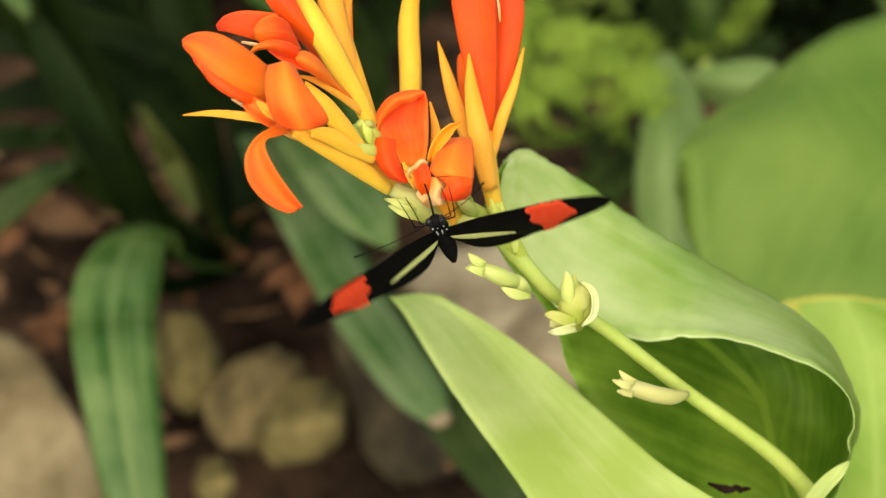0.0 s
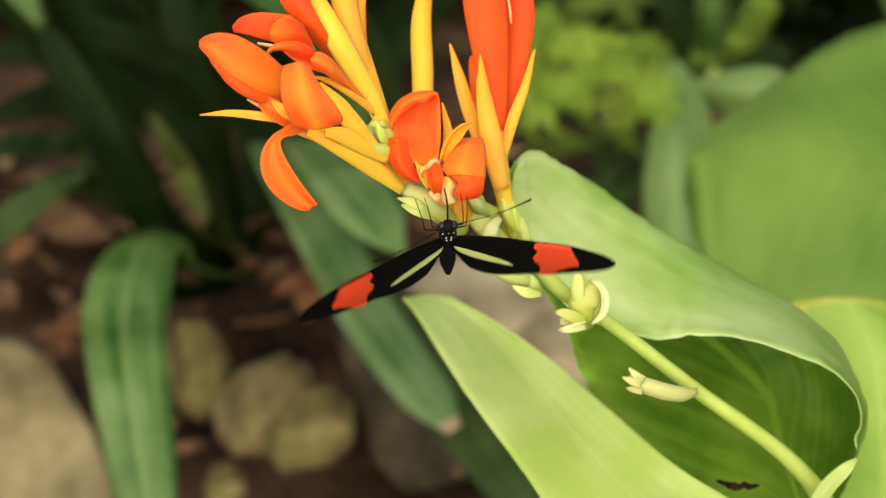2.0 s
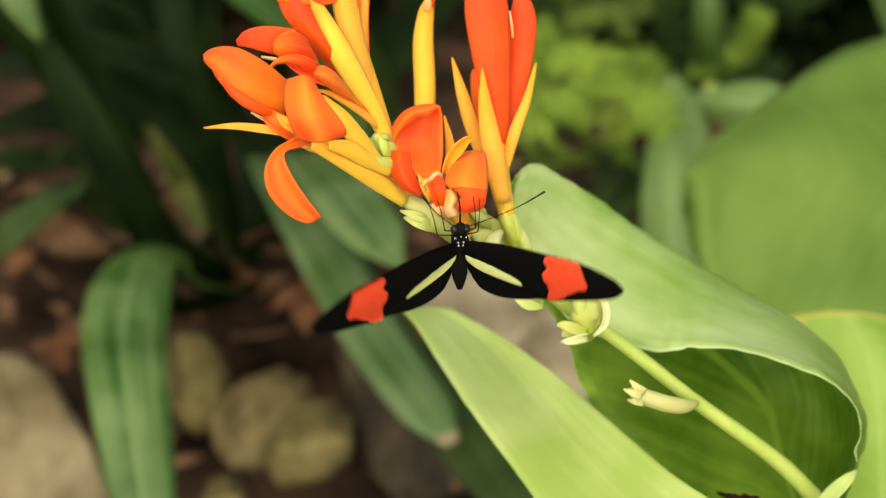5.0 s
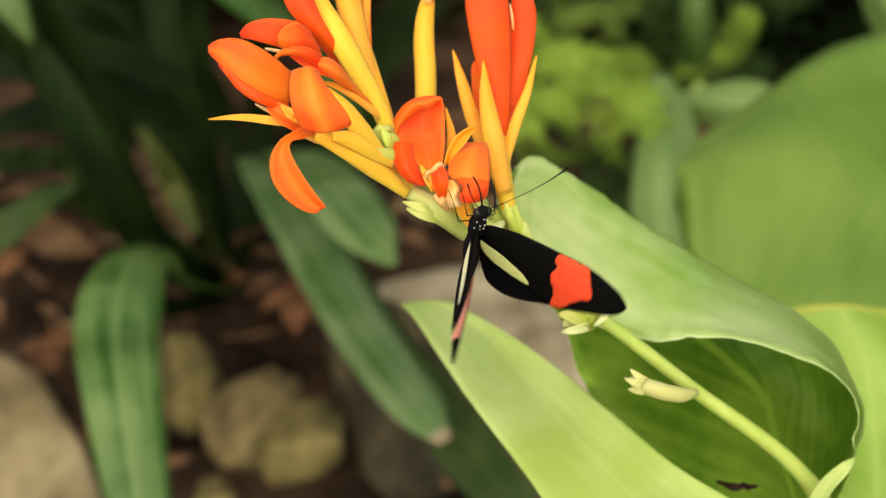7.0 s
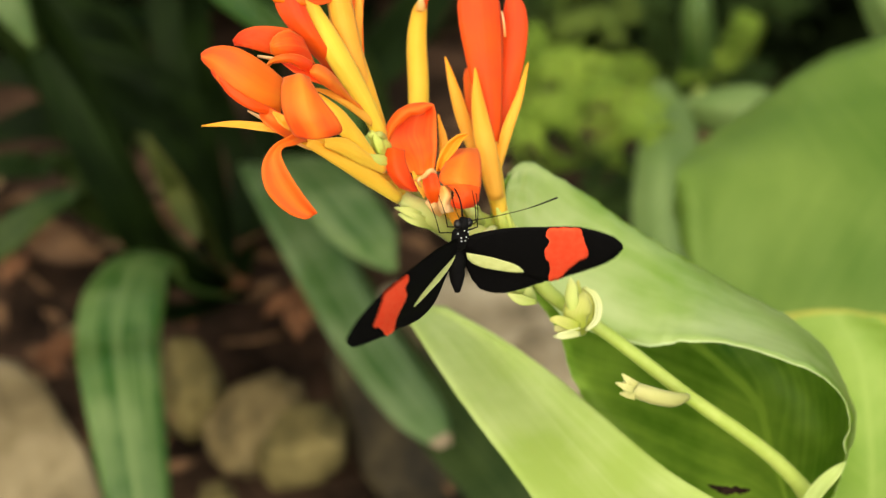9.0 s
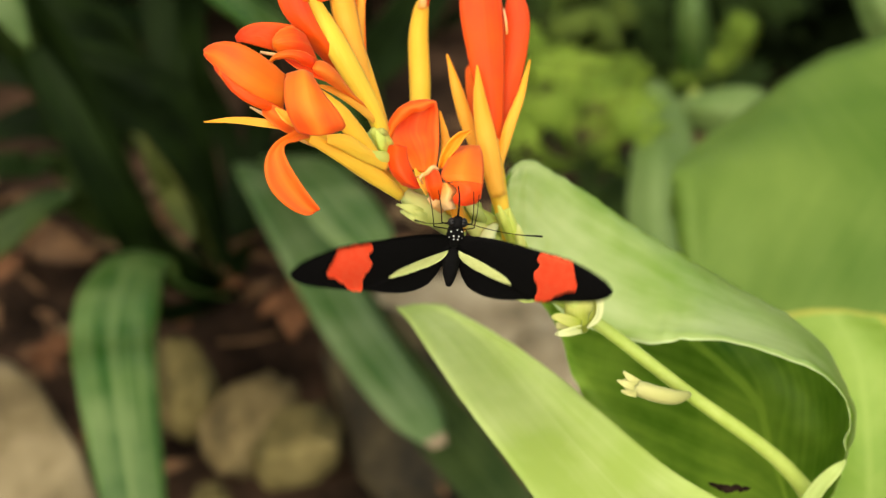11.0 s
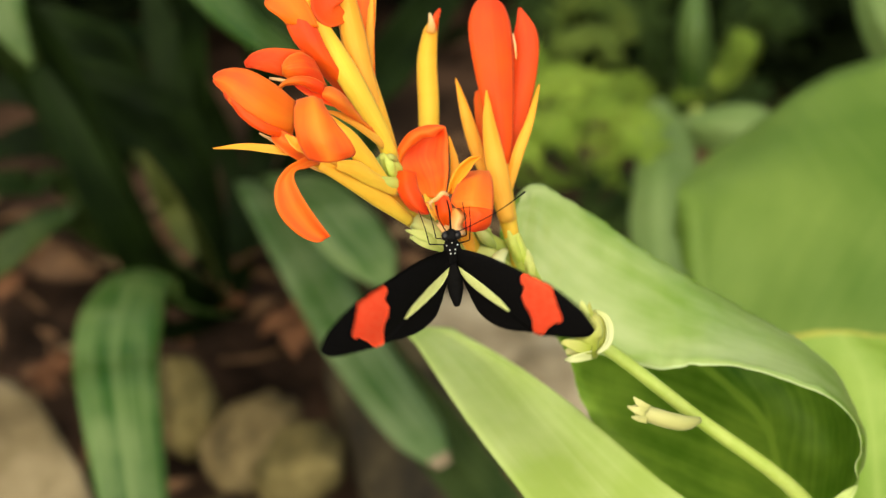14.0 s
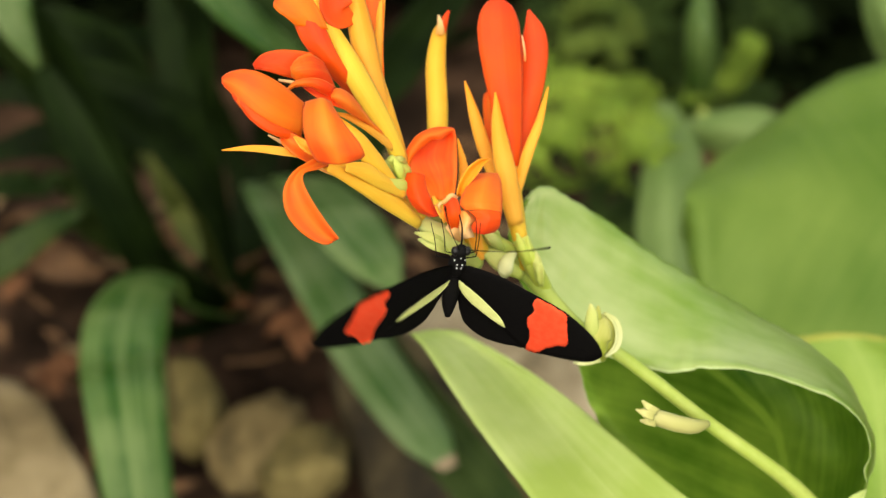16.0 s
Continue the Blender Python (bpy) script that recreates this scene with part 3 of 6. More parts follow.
    strap_leaf(plant, [(-0.1746, 0.9452, 0.1320), (-0.2109, 0.9461, 0.1682), (-0.2520, 0.9452, 0.1844), (-0.2884, 0.9375, 0.1908)], [0.0099, 0.0237, 0.0237, 0.0237, 0.0083], BLADE_DEEP_SHADE, .1)
    strap_leaf(plant, [(-0.2018, 0.9676, 0.0943), (-0.2310, 0.9929, 0.1653), (-0.2671, 0.9890, 0.1946), (-0.3074, 0.9982, 0.2078)], [0.0099, 0.0316, 0.0316, 0.0316, 0.0111], BLADE_DEEP_SHADE, .1)
    strap_leaf(plant, [(-0.1819, 0.9435, 0.0949), (-0.1867, 0.9567, 0.1485), (-0.1947, 0.9844, 0.1880), (-0.2068, 1.0098, 0.2243)], [0.0099, 0.0277, 0.0277, 0.0277, 0.0097], BLADE_DEEP_SHADE, .1)
    plant = strap_plant("strap_leaf_plant", (-0.1282, 1.0162, 0), "arching strap-leaved plant with long glossy leaves growing in soil")
    strap_leaf(plant, [(-0.1206, 0.8846, 0.1327), (-0.0848, 0.7764, 0.1525), (-0.0463, 0.6878, 0.1481), (-0.0132, 0.6168, 0.1513), (0.0032, 0.59, 0.1479)], [.02, .034, .036, .036, .030, .008], BLADE_DRY, -.1, (.2, -.5, 1))
    strap_leaf(plant, [(-0.0966, 0.8445, 0.1627), (-0.0634, 0.7107, 0.2331), (-0.0382, 0.6375, 0.2505), (-0.022, 0.61, 0.2461)], [.02, .034, .040, .034, .004], BLADE_PALE, -.08, (.2, -.5, 1))
    strap_leaf(plant, [(-0.0783, 0.8471, 0.0792), (-0.035, 0.7114, 0.1119), (0.005, 0.6323, 0.121), (0.0427, 0.5682, 0.1167)], [.02, .036, .036, .034, .030], BLADE_SHADE, .1)
    strap_leaf(plant, [(-0.0579, 0.9428, 0.1287), (-0.0783, 0.8886, 0.2256), (-0.1091, 0.8581, 0.2692), (-0.146, 0.8445, 0.3021)], [.02, .04, .05, .045, .02], BLADE_SHADE, .1, (.1, -.6, .8))
    strap_leaf(plant, [(-0.0983, 1.0311, 0.0804), (-0.0353, 1.0195, 0.151), (0.0185, 1.0167, 0.2342)], [.02, .035, .04, .03], BLADE_DEEP_SHADE, .1)
    strap_leaf(plant, [(-0.0516, 0.8256, 0.1705), (-0.0653, 0.8021, 0.2415), (-0.0817, 0.7816, 0.2820), (-0.0992, 0.7639, 0.3090), (-0.1181, 0.7563, 0.3331), (-0.1391, 0.7596, 0.3552)], [0.0094, 0.0157, 0.0208, 0.0239, 0.0252, 0.0239, 0.0157], BLADE_GREEN, -.1, (.2, -.5, 1))
    plant = strap_plant("strap_leaf_plant", (-0.45, 1.1182, 0), "clump of strap leaves at the edge of the bed")
    strap_leaf(plant, [(-0.3416, 0.8865, 0.2226), (-0.2874, 0.8522, 0.3132), (-0.2597, 0.8375, 0.327), (-0.2503, 0.8114, 0.3071), (-0.2489, 0.8073, 0.2838), (-0.2463, 0.8225, 0.2532), (-0.2391, 0.8436, 0.2137)], [.02, .024, .024, .024, .024, .024, .02, .006], BLADE_SHADE, -.1, (-.2, .1, 1))
    strap_leaf(plant, [(-0.3233, 0.8278, 0.1387), (-0.2712, 0.7299, 0.1733), (-0.233, 0.7247, 0.2008), (-0.2026, 0.7155, 0.2224)], [.014, .02, .022, .018, .004], BLADE_SHADE, -.1)
    strap_leaf(plant, [(-0.3348, 0.8420, 0.1940), (-0.3042, 0.8503, 0.3104), (-0.2652, 0.8244, 0.3432), (-0.2450, 0.7913, 0.3307), (-0.2397, 0.7768, 0.3101), (-0.2285, 0.7703, 0.2834)], [0.0063, 0.0126, 0.0189, 0.0239, 0.0245, 0.0208, 0.0031], BLADE_PALE, -.1, (-.2, -.2, 1))
    plant = broad_plant((0.3231, 1.0162, 0), "tall plant with broad pale green leaves")
    broad_leaf(plant, [(0.353, 0.7664, 0.1383), (0.2223, 0.549, 0.3422)], [[(0.2360, 0.6473, 0.3692), (0.2225, 0.5449, 0.3449), (0.2043, 0.4653, 0.3009)], [(0.2065, 0.6404, 0.3593), (0.1940, 0.5449, 0.3449), (0.1821, 0.4640, 0.2991)], [(0.1859, 0.6365, 0.3537), (0.1702, 0.5449, 0.3449), (0.1575, 0.4671, 0.3037)], [(0.1701, 0.6318, 0.3470), (0.1512, 0.5462, 0.3468), (0.1375, 0.4704, 0.3082)], [(0.1548, 0.6253, 0.3377), (0.1346, 0.5462, 0.3468), (0.1240, 0.4748, 0.3146)], [(0.1366, 0.6097, 0.3330), (0.1203, 0.5455, 0.3459), (0.1113, 0.4898, 0.3185)], [(0.1159, 0.5779, 0.3397), (0.1067, 0.5351, 0.3484), (0.1028, 0.5076, 0.3265)], [(0.1008, 0.5462, 0.3468), (0.0998, 0.5393, 0.3457), (0.1005, 0.5439, 0.3262)]], BROAD_LEAF)
    broad_leaf(plant, [(0.2478, 0.8551, 0.0035), (0.1246, 0.6812, 0.1735)], [[(0.1151, 0.6812, 0.1735), (0.1262, 0.6733, 0.1796), (0.1466, 0.6812, 0.1735)], [(0.1113, 0.7393, 0.1867), (0.1275, 0.7229, 0.1982), (0.1541, 0.7393, 0.1867)], [(0.1164, 0.775, 0.2029), (0.1304, 0.7582, 0.2137), (0.1555, 0.775, 0.2029)], [(0.1237, 0.8163, 0.2095), (0.1361, 0.8077, 0.2146), (0.1557, 0.8163, 0.2095)], [(0.1341, 0.8554, 0.2131), (0.1405, 0.8564, 0.2145), (0.1462, 0.8548, 0.2122)]], BROAD_PALE)
    broad_leaf(plant, [(0.276, 0.9105, 0.0826), (0.2233, 0.8228, 0.2014)], [[(0.2233, 0.8299, 0.2115), (0.221, 0.8153, 0.208), (0.2233, 0.8168, 0.1928)], [(0.1952, 0.8365, 0.221), (0.1932, 0.8192, 0.2137), (0.1952, 0.8178, 0.1942)], [(0.1689, 0.8436, 0.2137), (0.1671, 0.8289, 0.2101), (0.1682, 0.829, 0.1927)], [(0.1448, 0.8478, 0.2022), (0.1448, 0.8451, 0.1984), (0.1455, 0.842, 0.194)]], BROAD_PALE)
    broad_leaf(plant, [(0.3766, 0.9521, 0.1419), (0.2818, 0.7922, 0.2622)], [[(0.2624, 0.7778, 0.2591), (0.2787, 0.7746, 0.272), (0.2982, 0.789, 0.2751)], [(0.2443, 0.7857, 0.2878), (0.2535, 0.7714, 0.3023), (0.2787, 0.793, 0.2983)], [(0.2375, 0.7986, 0.3062), (0.2472, 0.7822, 0.3178), (0.2755, 0.8023, 0.3115)], [(0.2369, 0.8115, 0.3247), (0.2469, 0.8041, 0.3316), (0.2659, 0.8133, 0.3273)]], BROAD_PALE)
    broad_leaf(plant, [(0.2588, 1.0294, -0.0091), (0.1868, 0.9741, 0.1385)], [[(0.1734, 0.9659, 0.1617), (0.1818, 0.9548, 0.1633), (0.1923, 0.9682, 0.165)], [(0.1675, 0.9642, 0.1941), (0.1768, 0.9464, 0.2035), (0.1912, 0.9653, 0.1957)], [(0.1691, 0.9778, 0.2135), (0.1776, 0.9597, 0.2225), (0.1888, 0.9789, 0.2151)], [(0.1794, 1.0098, 0.2243), (0.1843, 1.0102, 0.2249), (0.1883, 1.0098, 0.2243)]], BLADE_GREEN)
    rng = random.Random(31)
    plant = frond_plant((0.1213, 1.0914, 0), "feathery lime green fern growing beside the canna")
    frond(plant, [(0.0676, 0.8912, 0.1421), (0.0589, 0.8781, 0.2106), (0.081, 0.863, 0.2239), (0.1086, 0.8518, 0.2253)], .016, FERN_LEAF, rng)
    frond(plant, [(0.079, 0.8613, 0.1866), (0.089, 0.8446, 0.2151), (0.1028, 0.8272, 0.2251), (0.1115, 0.8252, 0.2223)], .014, FERN_LEAF, rng)
    frond(plant, [(0.1156, 0.8424, 0.1597), (0.1046, 0.8163, 0.2095), (0.1143, 0.804, 0.2268), (0.1248, 0.7905, 0.225), (0.1198, 0.7837, 0.2153)], .018, FERN_LEAF, rng)
    frond(plant, [(0.0717, 0.8466, 0.1657), (0.0571, 0.8334, 0.1991), (0.0723, 0.8299, 0.2115), (0.0899, 0.8224, 0.2009)], .014, FERN_LEAF, rng)
    frond(plant, [(0.0582, 0.8593, 0.1489), (0.0479, 0.8655, 0.1926), (0.0534, 0.8865, 0.2226), (0.0662, 0.8928, 0.2316)], .013, FERN_LEAF, rng)
    frond(plant, [(0.1367, 0.9257, 0.1391), (0.1406, 0.9154, 0.1767), (0.1278, 0.9154, 0.1942), (0.103, 0.8914, 0.1947)], .012, FERN_LEAF, rng)
    frond(plant, [(0.1666, 1.0002, 0.1234), (0.2073, 0.9882, 0.1586), (0.2148, 0.9809, 0.1831), (0.2217, 0.9878, 0.193)], .013, FERN_LEAF, rng)
    rng = random.Random(33)
    plant = frond_plant((0.1089, 1.1182, 0), "fern with curved green fronds, half shade put into their colour")
    frond(plant, [(0.0932, 0.9257, 0.1391), (0.075, 0.9064, 0.2161), (0.09, 0.8959, 0.2361), (0.1101, 0.897, 0.2376), (0.1126, 0.8865, 0.2226)], .012, FERN_HALF_SHADE, rng)
    frond(plant, [(0.0844, 0.9741, 0.1385), (0.0853, 0.9755, 0.2103), (0.1031, 0.9675, 0.2336), (0.1225, 0.9619, 0.2257), (0.1341, 0.9486, 0.2067)], .014, FERN_HALF_SHADE, rng)
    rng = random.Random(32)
    plant = frond_plant((0.1734, 1.0914, 0), "fern with dark green fronds, shade put into their colour")
    frond(plant, [(0.129, 0.8868, 0.1358), (0.1119, 0.8403, 0.1567), (0.0989, 0.8153, 0.1558)], .02, FERN_SHADE, rng)
    frond(plant, [(0.1192, 0.8236, 0.1327), (0.1086, 0.8029, 0.1555), (0.0934, 0.7906, 0.1554)], .02, FERN_SHADE, rng)
    frond(plant, [(0.196, 0.9905, 0.1096), (0.2114, 0.9811, 0.1485), (0.2317, 0.959, 0.1518)], .022, FERN_SHADE, rng)
    frond(plant, [(0.1834, 0.9929, 0.1131), (0.1901, 1.0034, 0.1455), (0.2091, 1.0017, 0.1605)], .018, FERN_SHADE, rng)
    frond(plant, [(0.1738, 1.0638, 0.1271), (0.158, 1.0708, 0.172), (0.1709, 1.0857, 0.1932)], .02, FERN_SHADE, rng)
    frond(plant, [(0.2258, 1.0738, 0.1066), (0.2396, 1.089, 0.1631), (0.266, 1.089, 0.1631), (0.2747, 1.0789, 0.1487)], .02, FERN_SHADE, rng)
    frond(plant, [(0.0772, 1.0311, 0.0804), (0.0673, 1.0609, 0.1579), (0.0846, 1.0758, 0.1791)], .02, FERN_SHADE, rng)
    hedge("shrub_bank", -1.6, 1.7, 1.75, .75, 2600, 3, "dense shrubs behind the bed, coloured near-black for shade", HEDGE_SHADE, .09)
    hedge("shrub_bank", -3.0, 3.0, 2.6, 1.7, 3000, 4, "tall shrubs closing the bed, coloured near-black for shade", HEDGE_SHADE, .15)
    # Low growth added to hide lit soil; its near-black leaves stand for shade.
    hedge("shade_undergrowth", -.95, .0, 1.28, .30, 1500, 8, "low undergrowth added behind the strap leaves, coloured near-black for shade", HEDGE_SHADE, .06)
    hedge("shade_undergrowth", .0, 1.2, 1.45, .34, 900, 9, "low undergrowth added behind the ferns, coloured near-black for shade", HEDGE_SHADE, .06)
    hedge("shade_undergrowth", .12, .75, 1.22, .13, 1500, 12, "low undergrowth added behind the ferns, coloured near-black for shade", HEDGE_SHADE, .05)


# ---- canna in flower ----
CANNA = pose(0.0000, 0.2703, 0.5107, 55)


def build_canna():
    root = tagged(new("canna_plant"), "flowering canna with orange blooms and broad light green leaves", "flowering plant")
    root.matrix_basis = CANNA
    stem = make("stem", tube([(0.19, -0.3669, -0.3664), (0.14536, -0.20916, -0.21), (0.11449, -0.11937, -0.1), (0.09538, -0.07606, -0.042), (0.08188, -0.05678, -0.022), (0.05754, -0.03836, -0.015), (0.04027, -0.02496, -0.013), (0.0281, -0.01666, -0.01), (0.02052, -0.00853, -0.008), (0.01426, -0.00172, -0.006), (0.00559, 0.00255, -0.002), (-0.00471, 0.00616, 0), (-0.01023, 0.01352, -0.003), (-0.0134, 0.01856, -0.006)], [.0055, .005, .0042, .0029, .0019, .0016, .0015, .0017, .0021, .0023, .0021, .0018, .0013, .0010], 70, 14, bumps=.06), CANNA_STEM, root, "slender light green stem")
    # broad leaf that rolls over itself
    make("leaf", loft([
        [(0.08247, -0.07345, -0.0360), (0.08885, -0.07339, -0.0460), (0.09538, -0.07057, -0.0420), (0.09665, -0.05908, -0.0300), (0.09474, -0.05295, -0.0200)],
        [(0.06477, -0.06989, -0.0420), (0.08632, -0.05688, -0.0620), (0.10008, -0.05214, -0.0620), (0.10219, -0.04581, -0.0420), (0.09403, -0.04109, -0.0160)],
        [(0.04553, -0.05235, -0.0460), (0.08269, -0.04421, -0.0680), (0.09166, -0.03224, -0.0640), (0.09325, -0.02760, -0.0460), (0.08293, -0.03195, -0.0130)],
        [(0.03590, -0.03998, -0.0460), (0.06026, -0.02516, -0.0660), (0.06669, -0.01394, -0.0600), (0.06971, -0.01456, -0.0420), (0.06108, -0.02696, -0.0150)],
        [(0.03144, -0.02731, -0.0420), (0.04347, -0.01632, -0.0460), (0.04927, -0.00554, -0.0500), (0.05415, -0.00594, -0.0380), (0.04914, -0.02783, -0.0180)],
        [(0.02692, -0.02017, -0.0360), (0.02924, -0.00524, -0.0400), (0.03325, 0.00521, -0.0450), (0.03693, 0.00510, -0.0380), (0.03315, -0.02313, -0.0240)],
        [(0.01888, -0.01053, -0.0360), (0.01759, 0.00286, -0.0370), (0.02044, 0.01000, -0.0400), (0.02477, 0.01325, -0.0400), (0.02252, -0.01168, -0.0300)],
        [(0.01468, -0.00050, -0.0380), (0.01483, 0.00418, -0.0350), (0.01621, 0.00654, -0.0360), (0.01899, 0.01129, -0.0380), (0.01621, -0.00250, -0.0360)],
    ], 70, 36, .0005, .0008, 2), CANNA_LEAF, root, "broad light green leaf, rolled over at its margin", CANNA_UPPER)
    make("leaf", loft([
        [(0.02626, -0.06701, -0.0220), (0.04669, -0.06591, -0.0200), (0.07083, -0.06555, -0.0120)],
        [(0.02022, -0.05895, -0.0300), (0.03585, -0.05464, -0.0340), (0.05542, -0.05716, -0.0220)],
        [(0.00971, -0.04641, -0.0440), (0.02579, -0.04378, -0.0500), (0.04160, -0.04627, -0.0360)],
        [(0.00168, -0.03629, -0.0600), (0.01577, -0.03291, -0.0660), (0.03080, -0.03762, -0.0500)],
        [(-0.00533, -0.02706, -0.0780), (0.00695, -0.02631, -0.0800), (0.01717, -0.02892, -0.0660)],
        [(-0.00963, -0.02317, -0.0900), (-0.00288, -0.02232, -0.0910), (0.00364, -0.02241, -0.0880)],
    ], 44, 20, .0005, .0003, 5), CANNA_YOUNG, root, "smooth light green leaf with parallel veins")
    make("leaf_stalk", tube([(0.04592, -0.06448, -0.013), (0.06511, -0.07306, -0.015), (0.09218, -0.07004, -0.022)], [.002, .003, .003], 16, 10), CANNA_STEM, root)
    make("leaf", loft([
        [(0.11038, -0.09232, -0.1300), (0.13624, -0.09634, -0.1500), (0.15075, -0.09232, -0.1300)],
        [(0.10991, -0.07352, -0.1500), (0.14050, -0.07400, -0.1650), (0.16082, -0.07352, -0.1500)],
        [(0.10772, -0.04637, -0.1600), (0.13964, -0.04595, -0.1750), (0.16238, -0.04637, -0.1600)],
        [(0.10701, -0.03381, -0.1650), (0.13225, -0.03043, -0.1750), (0.15498, -0.03273, -0.1650)],
        [(0.11266, -0.02903, -0.1700), (0.12856, -0.02785, -0.1750), (0.14557, -0.02977, -0.1700)],
    ], 36, 18, .0006, .0008, 9), CANNA_YELLOWING, root, "light green leaf with a yellowing margin")
    make("leaf_stalk", tube([(0.13624, -0.09546, -0.1500), (0.14192, -0.12961, -0.1700), (0.192, -0.2839, -0.3107)], [.003, .003, .003], 16, 10), CANNA_STEM, root)
    # withered bracts and buds along the stem
    def bud(spine, radii, tips, label, material=CANNA_BUD):
        b = make("bud", tube(spine, radii, 18, 12, 1.0, .05, len(spine)), material, root, label)
        for sp, w in tips:
            make("bract", ribbon(sp, w, (-.3, .3, 1), cup=.25, nr=10, nc=5, thickness=.0004), material, b)
    bud([(0.05763, -0.03875, -0.0110), (0.05416, -0.03902, -0.0080), (0.05015, -0.03818, -0.0060), (0.04632, -0.03696, -0.0050), (0.04374, -0.03587, -0.0040), (0.04203, -0.03514, -0.0040)], [0.00080, 0.00165, 0.00185, 0.00178, 0.00145, 0.00060], [([(0.04549, -0.03535, -0.0025), (0.04348, -0.03420, -0.0020), (0.04215, -0.03284, -0.0030)], [0.00145, 0.00145, 0.00036]), ([(0.04469, -0.03626, -0.0020), (0.04257, -0.03548, -0.0015), (0.04081, -0.03479, -0.0030)], [0.00169, 0.00145, 0.00036]), ([(0.04507, -0.03784, -0.0030), (0.04337, -0.03747, -0.0030), (0.04179, -0.03722, -0.0040)], [0.00145, 0.00133, 0.00036])], "pale withered flower bud beside the stem", WITHERED)
    seed = make("bud", tube([(0.03388, -0.02444, -0.0070), (0.03362, -0.02185, -0.0055), (0.03387, -0.01905, -0.0050), (0.03429, -0.01617, -0.0050), (0.03461, -0.01427, -0.0060)], [0.00088, 0.00277, 0.00340, 0.00265, 0.00063], 26, 16, 0.85, .04, 4), CANNA_BUD, root, "pale green seed bud with papery bracts")
    make("bract", ribbon([(0.03402, -0.01413, -0.0035), (0.03617, -0.01568, -0.0030), (0.03702, -0.01846, -0.0028), (0.03642, -0.02139, -0.0028), (0.03426, -0.02348, -0.0030)], [0.00050, 0.00151, 0.00189, 0.00164, 0.00050], (.5, 0, 1), cup=.2, nr=16, nc=9, thickness=.0004), BRACT_PALE, seed)
    make("bract", ribbon([(0.03324, -0.02329, -0.0022), (0.03218, -0.02000, -0.0012), (0.03313, -0.01697, -0.0012), (0.03421, -0.01505, -0.0026)], [0.00230, 0.00600, 0.00520, 0.00090], (-.1, .1, 1), cup=-.22, nr=16, nc=9, thickness=.0004), CANNA_BUD, seed)
    make("bract", ribbon([(0.03182, -0.02000, -0.0012), (0.03103, -0.01663, -0.0006), (0.03105, -0.01376, -0.0010), (0.03083, -0.01200, -0.0022)], [0.00189, 0.00290, 0.00227, 0.00038], (-.3, .2, 1), cup=-.2, nr=16, nc=9, thickness=.0004), BUD_GREEN, seed)
    make("bract", ribbon([(0.03297, -0.01673, -0.0022), (0.03258, -0.01429, -0.0020), (0.03265, -0.01240, -0.0030)], [0.00164, 0.00151, 0.00025], (.2, .2, 1), cup=-.2, nr=16, nc=9, thickness=.0004), CANNA_BUD, seed)
    make("bract", ribbon([(0.03294, -0.02260, -0.0010), (0.03018, -0.02180, 0.0000), (0.02774, -0.02094, 0.0003), (0.02636, -0.02087, -0.0005)], [0.00193, 0.00266, 0.00193, 0.00060], (-.1, .4, 1), cup=.14, nr=14, nc=7, thickness=.0004), CANNA_BUD, seed)
    make("bract", ribbon([(0.03294, -0.02356, -0.0010), (0.03014, -0.02406, 0.0005), (0.02822, -0.02443, 0.0004), (0.02713, -0.02465, -0.0010)], [0.00193, 0.00193, 0.00133, 0.00036], (-.1, -.2, 1), cup=.14, nr=14, nc=7, thickness=.0004), BRACT_PALE, seed)
    make("bract", ribbon([(0.03052, -0.02272, -0.0010), (0.02860, -0.02285, -0.0012), (0.02741, -0.02287, -0.0015)], [0.00109, 0.00157, 0.00121], (-.3, 0, 1), cup=.14, nr=14, nc=7, thickness=.0004), WITHERED, seed)
    bud([(0.02175, -0.01480, -0.0070), (0.01912, -0.01402, -0.0040), (0.01573, -0.01248, -0.0020), (0.01243, -0.01124, -0.0020), (0.01079, -0.01088, -0.0030)], [0.00109, 0.00181, 0.00181, 0.00121, 0.00048], [([(0.01362, -0.01074, 0.0000), (0.01157, -0.00931, 0.0000), (0.01035, -0.00811, -0.0010)], [0.00193, 0.00169, 0.00024]), ([(0.01361, -0.01215, 0.0005), (0.01115, -0.01134, 0.0005), (0.00973, -0.01120, -0.0010)], [0.00193, 0.00133, 0.00024]), ([(0.02364, -0.01728, -0.0030), (0.02024, -0.01675, -0.0010), (0.01736, -0.01531, -0.0010)], [0.00084, 0.00217, 0.00048])], "pale green bud below the flowers", BUD_GREEN)
    bud([(0.02312, -0.01660, -0.0090), (0.02129, -0.01517, -0.0060), (0.01982, -0.01371, -0.0060)], [0.00097, 0.00193, 0.00145], [], "green fruit beside the stem", BUD_GREEN)
    make("bract", ribbon([(0.01465, -0.00085, -0.001), (0.01296, -0.00252, 0.002), (0.01224, -0.00516, 0.002), (0.01255, -0.0064, 0)], [.00120, .00289, .00313, .00096], (-.2, .2, 1), cup=-.2, nr=14, nc=7, thickness=.0006), BRACT_PALE, root, "whitish papery bract below the flowers")
    bud([(0.01169, 0.00012, -0.003), (0.00975, 0.00193, 0.001), (0.00794, 0.00433, 0.001)], [.0010, .0013, .0007], [([(0.01162, 0.00133, -0.001), (0.00972, 0.00276, 0.002), (0.00818, 0.00493, 0.001)], [.001, .0030, .0010])], "green fruit below the flowers", BUD_GREEN)
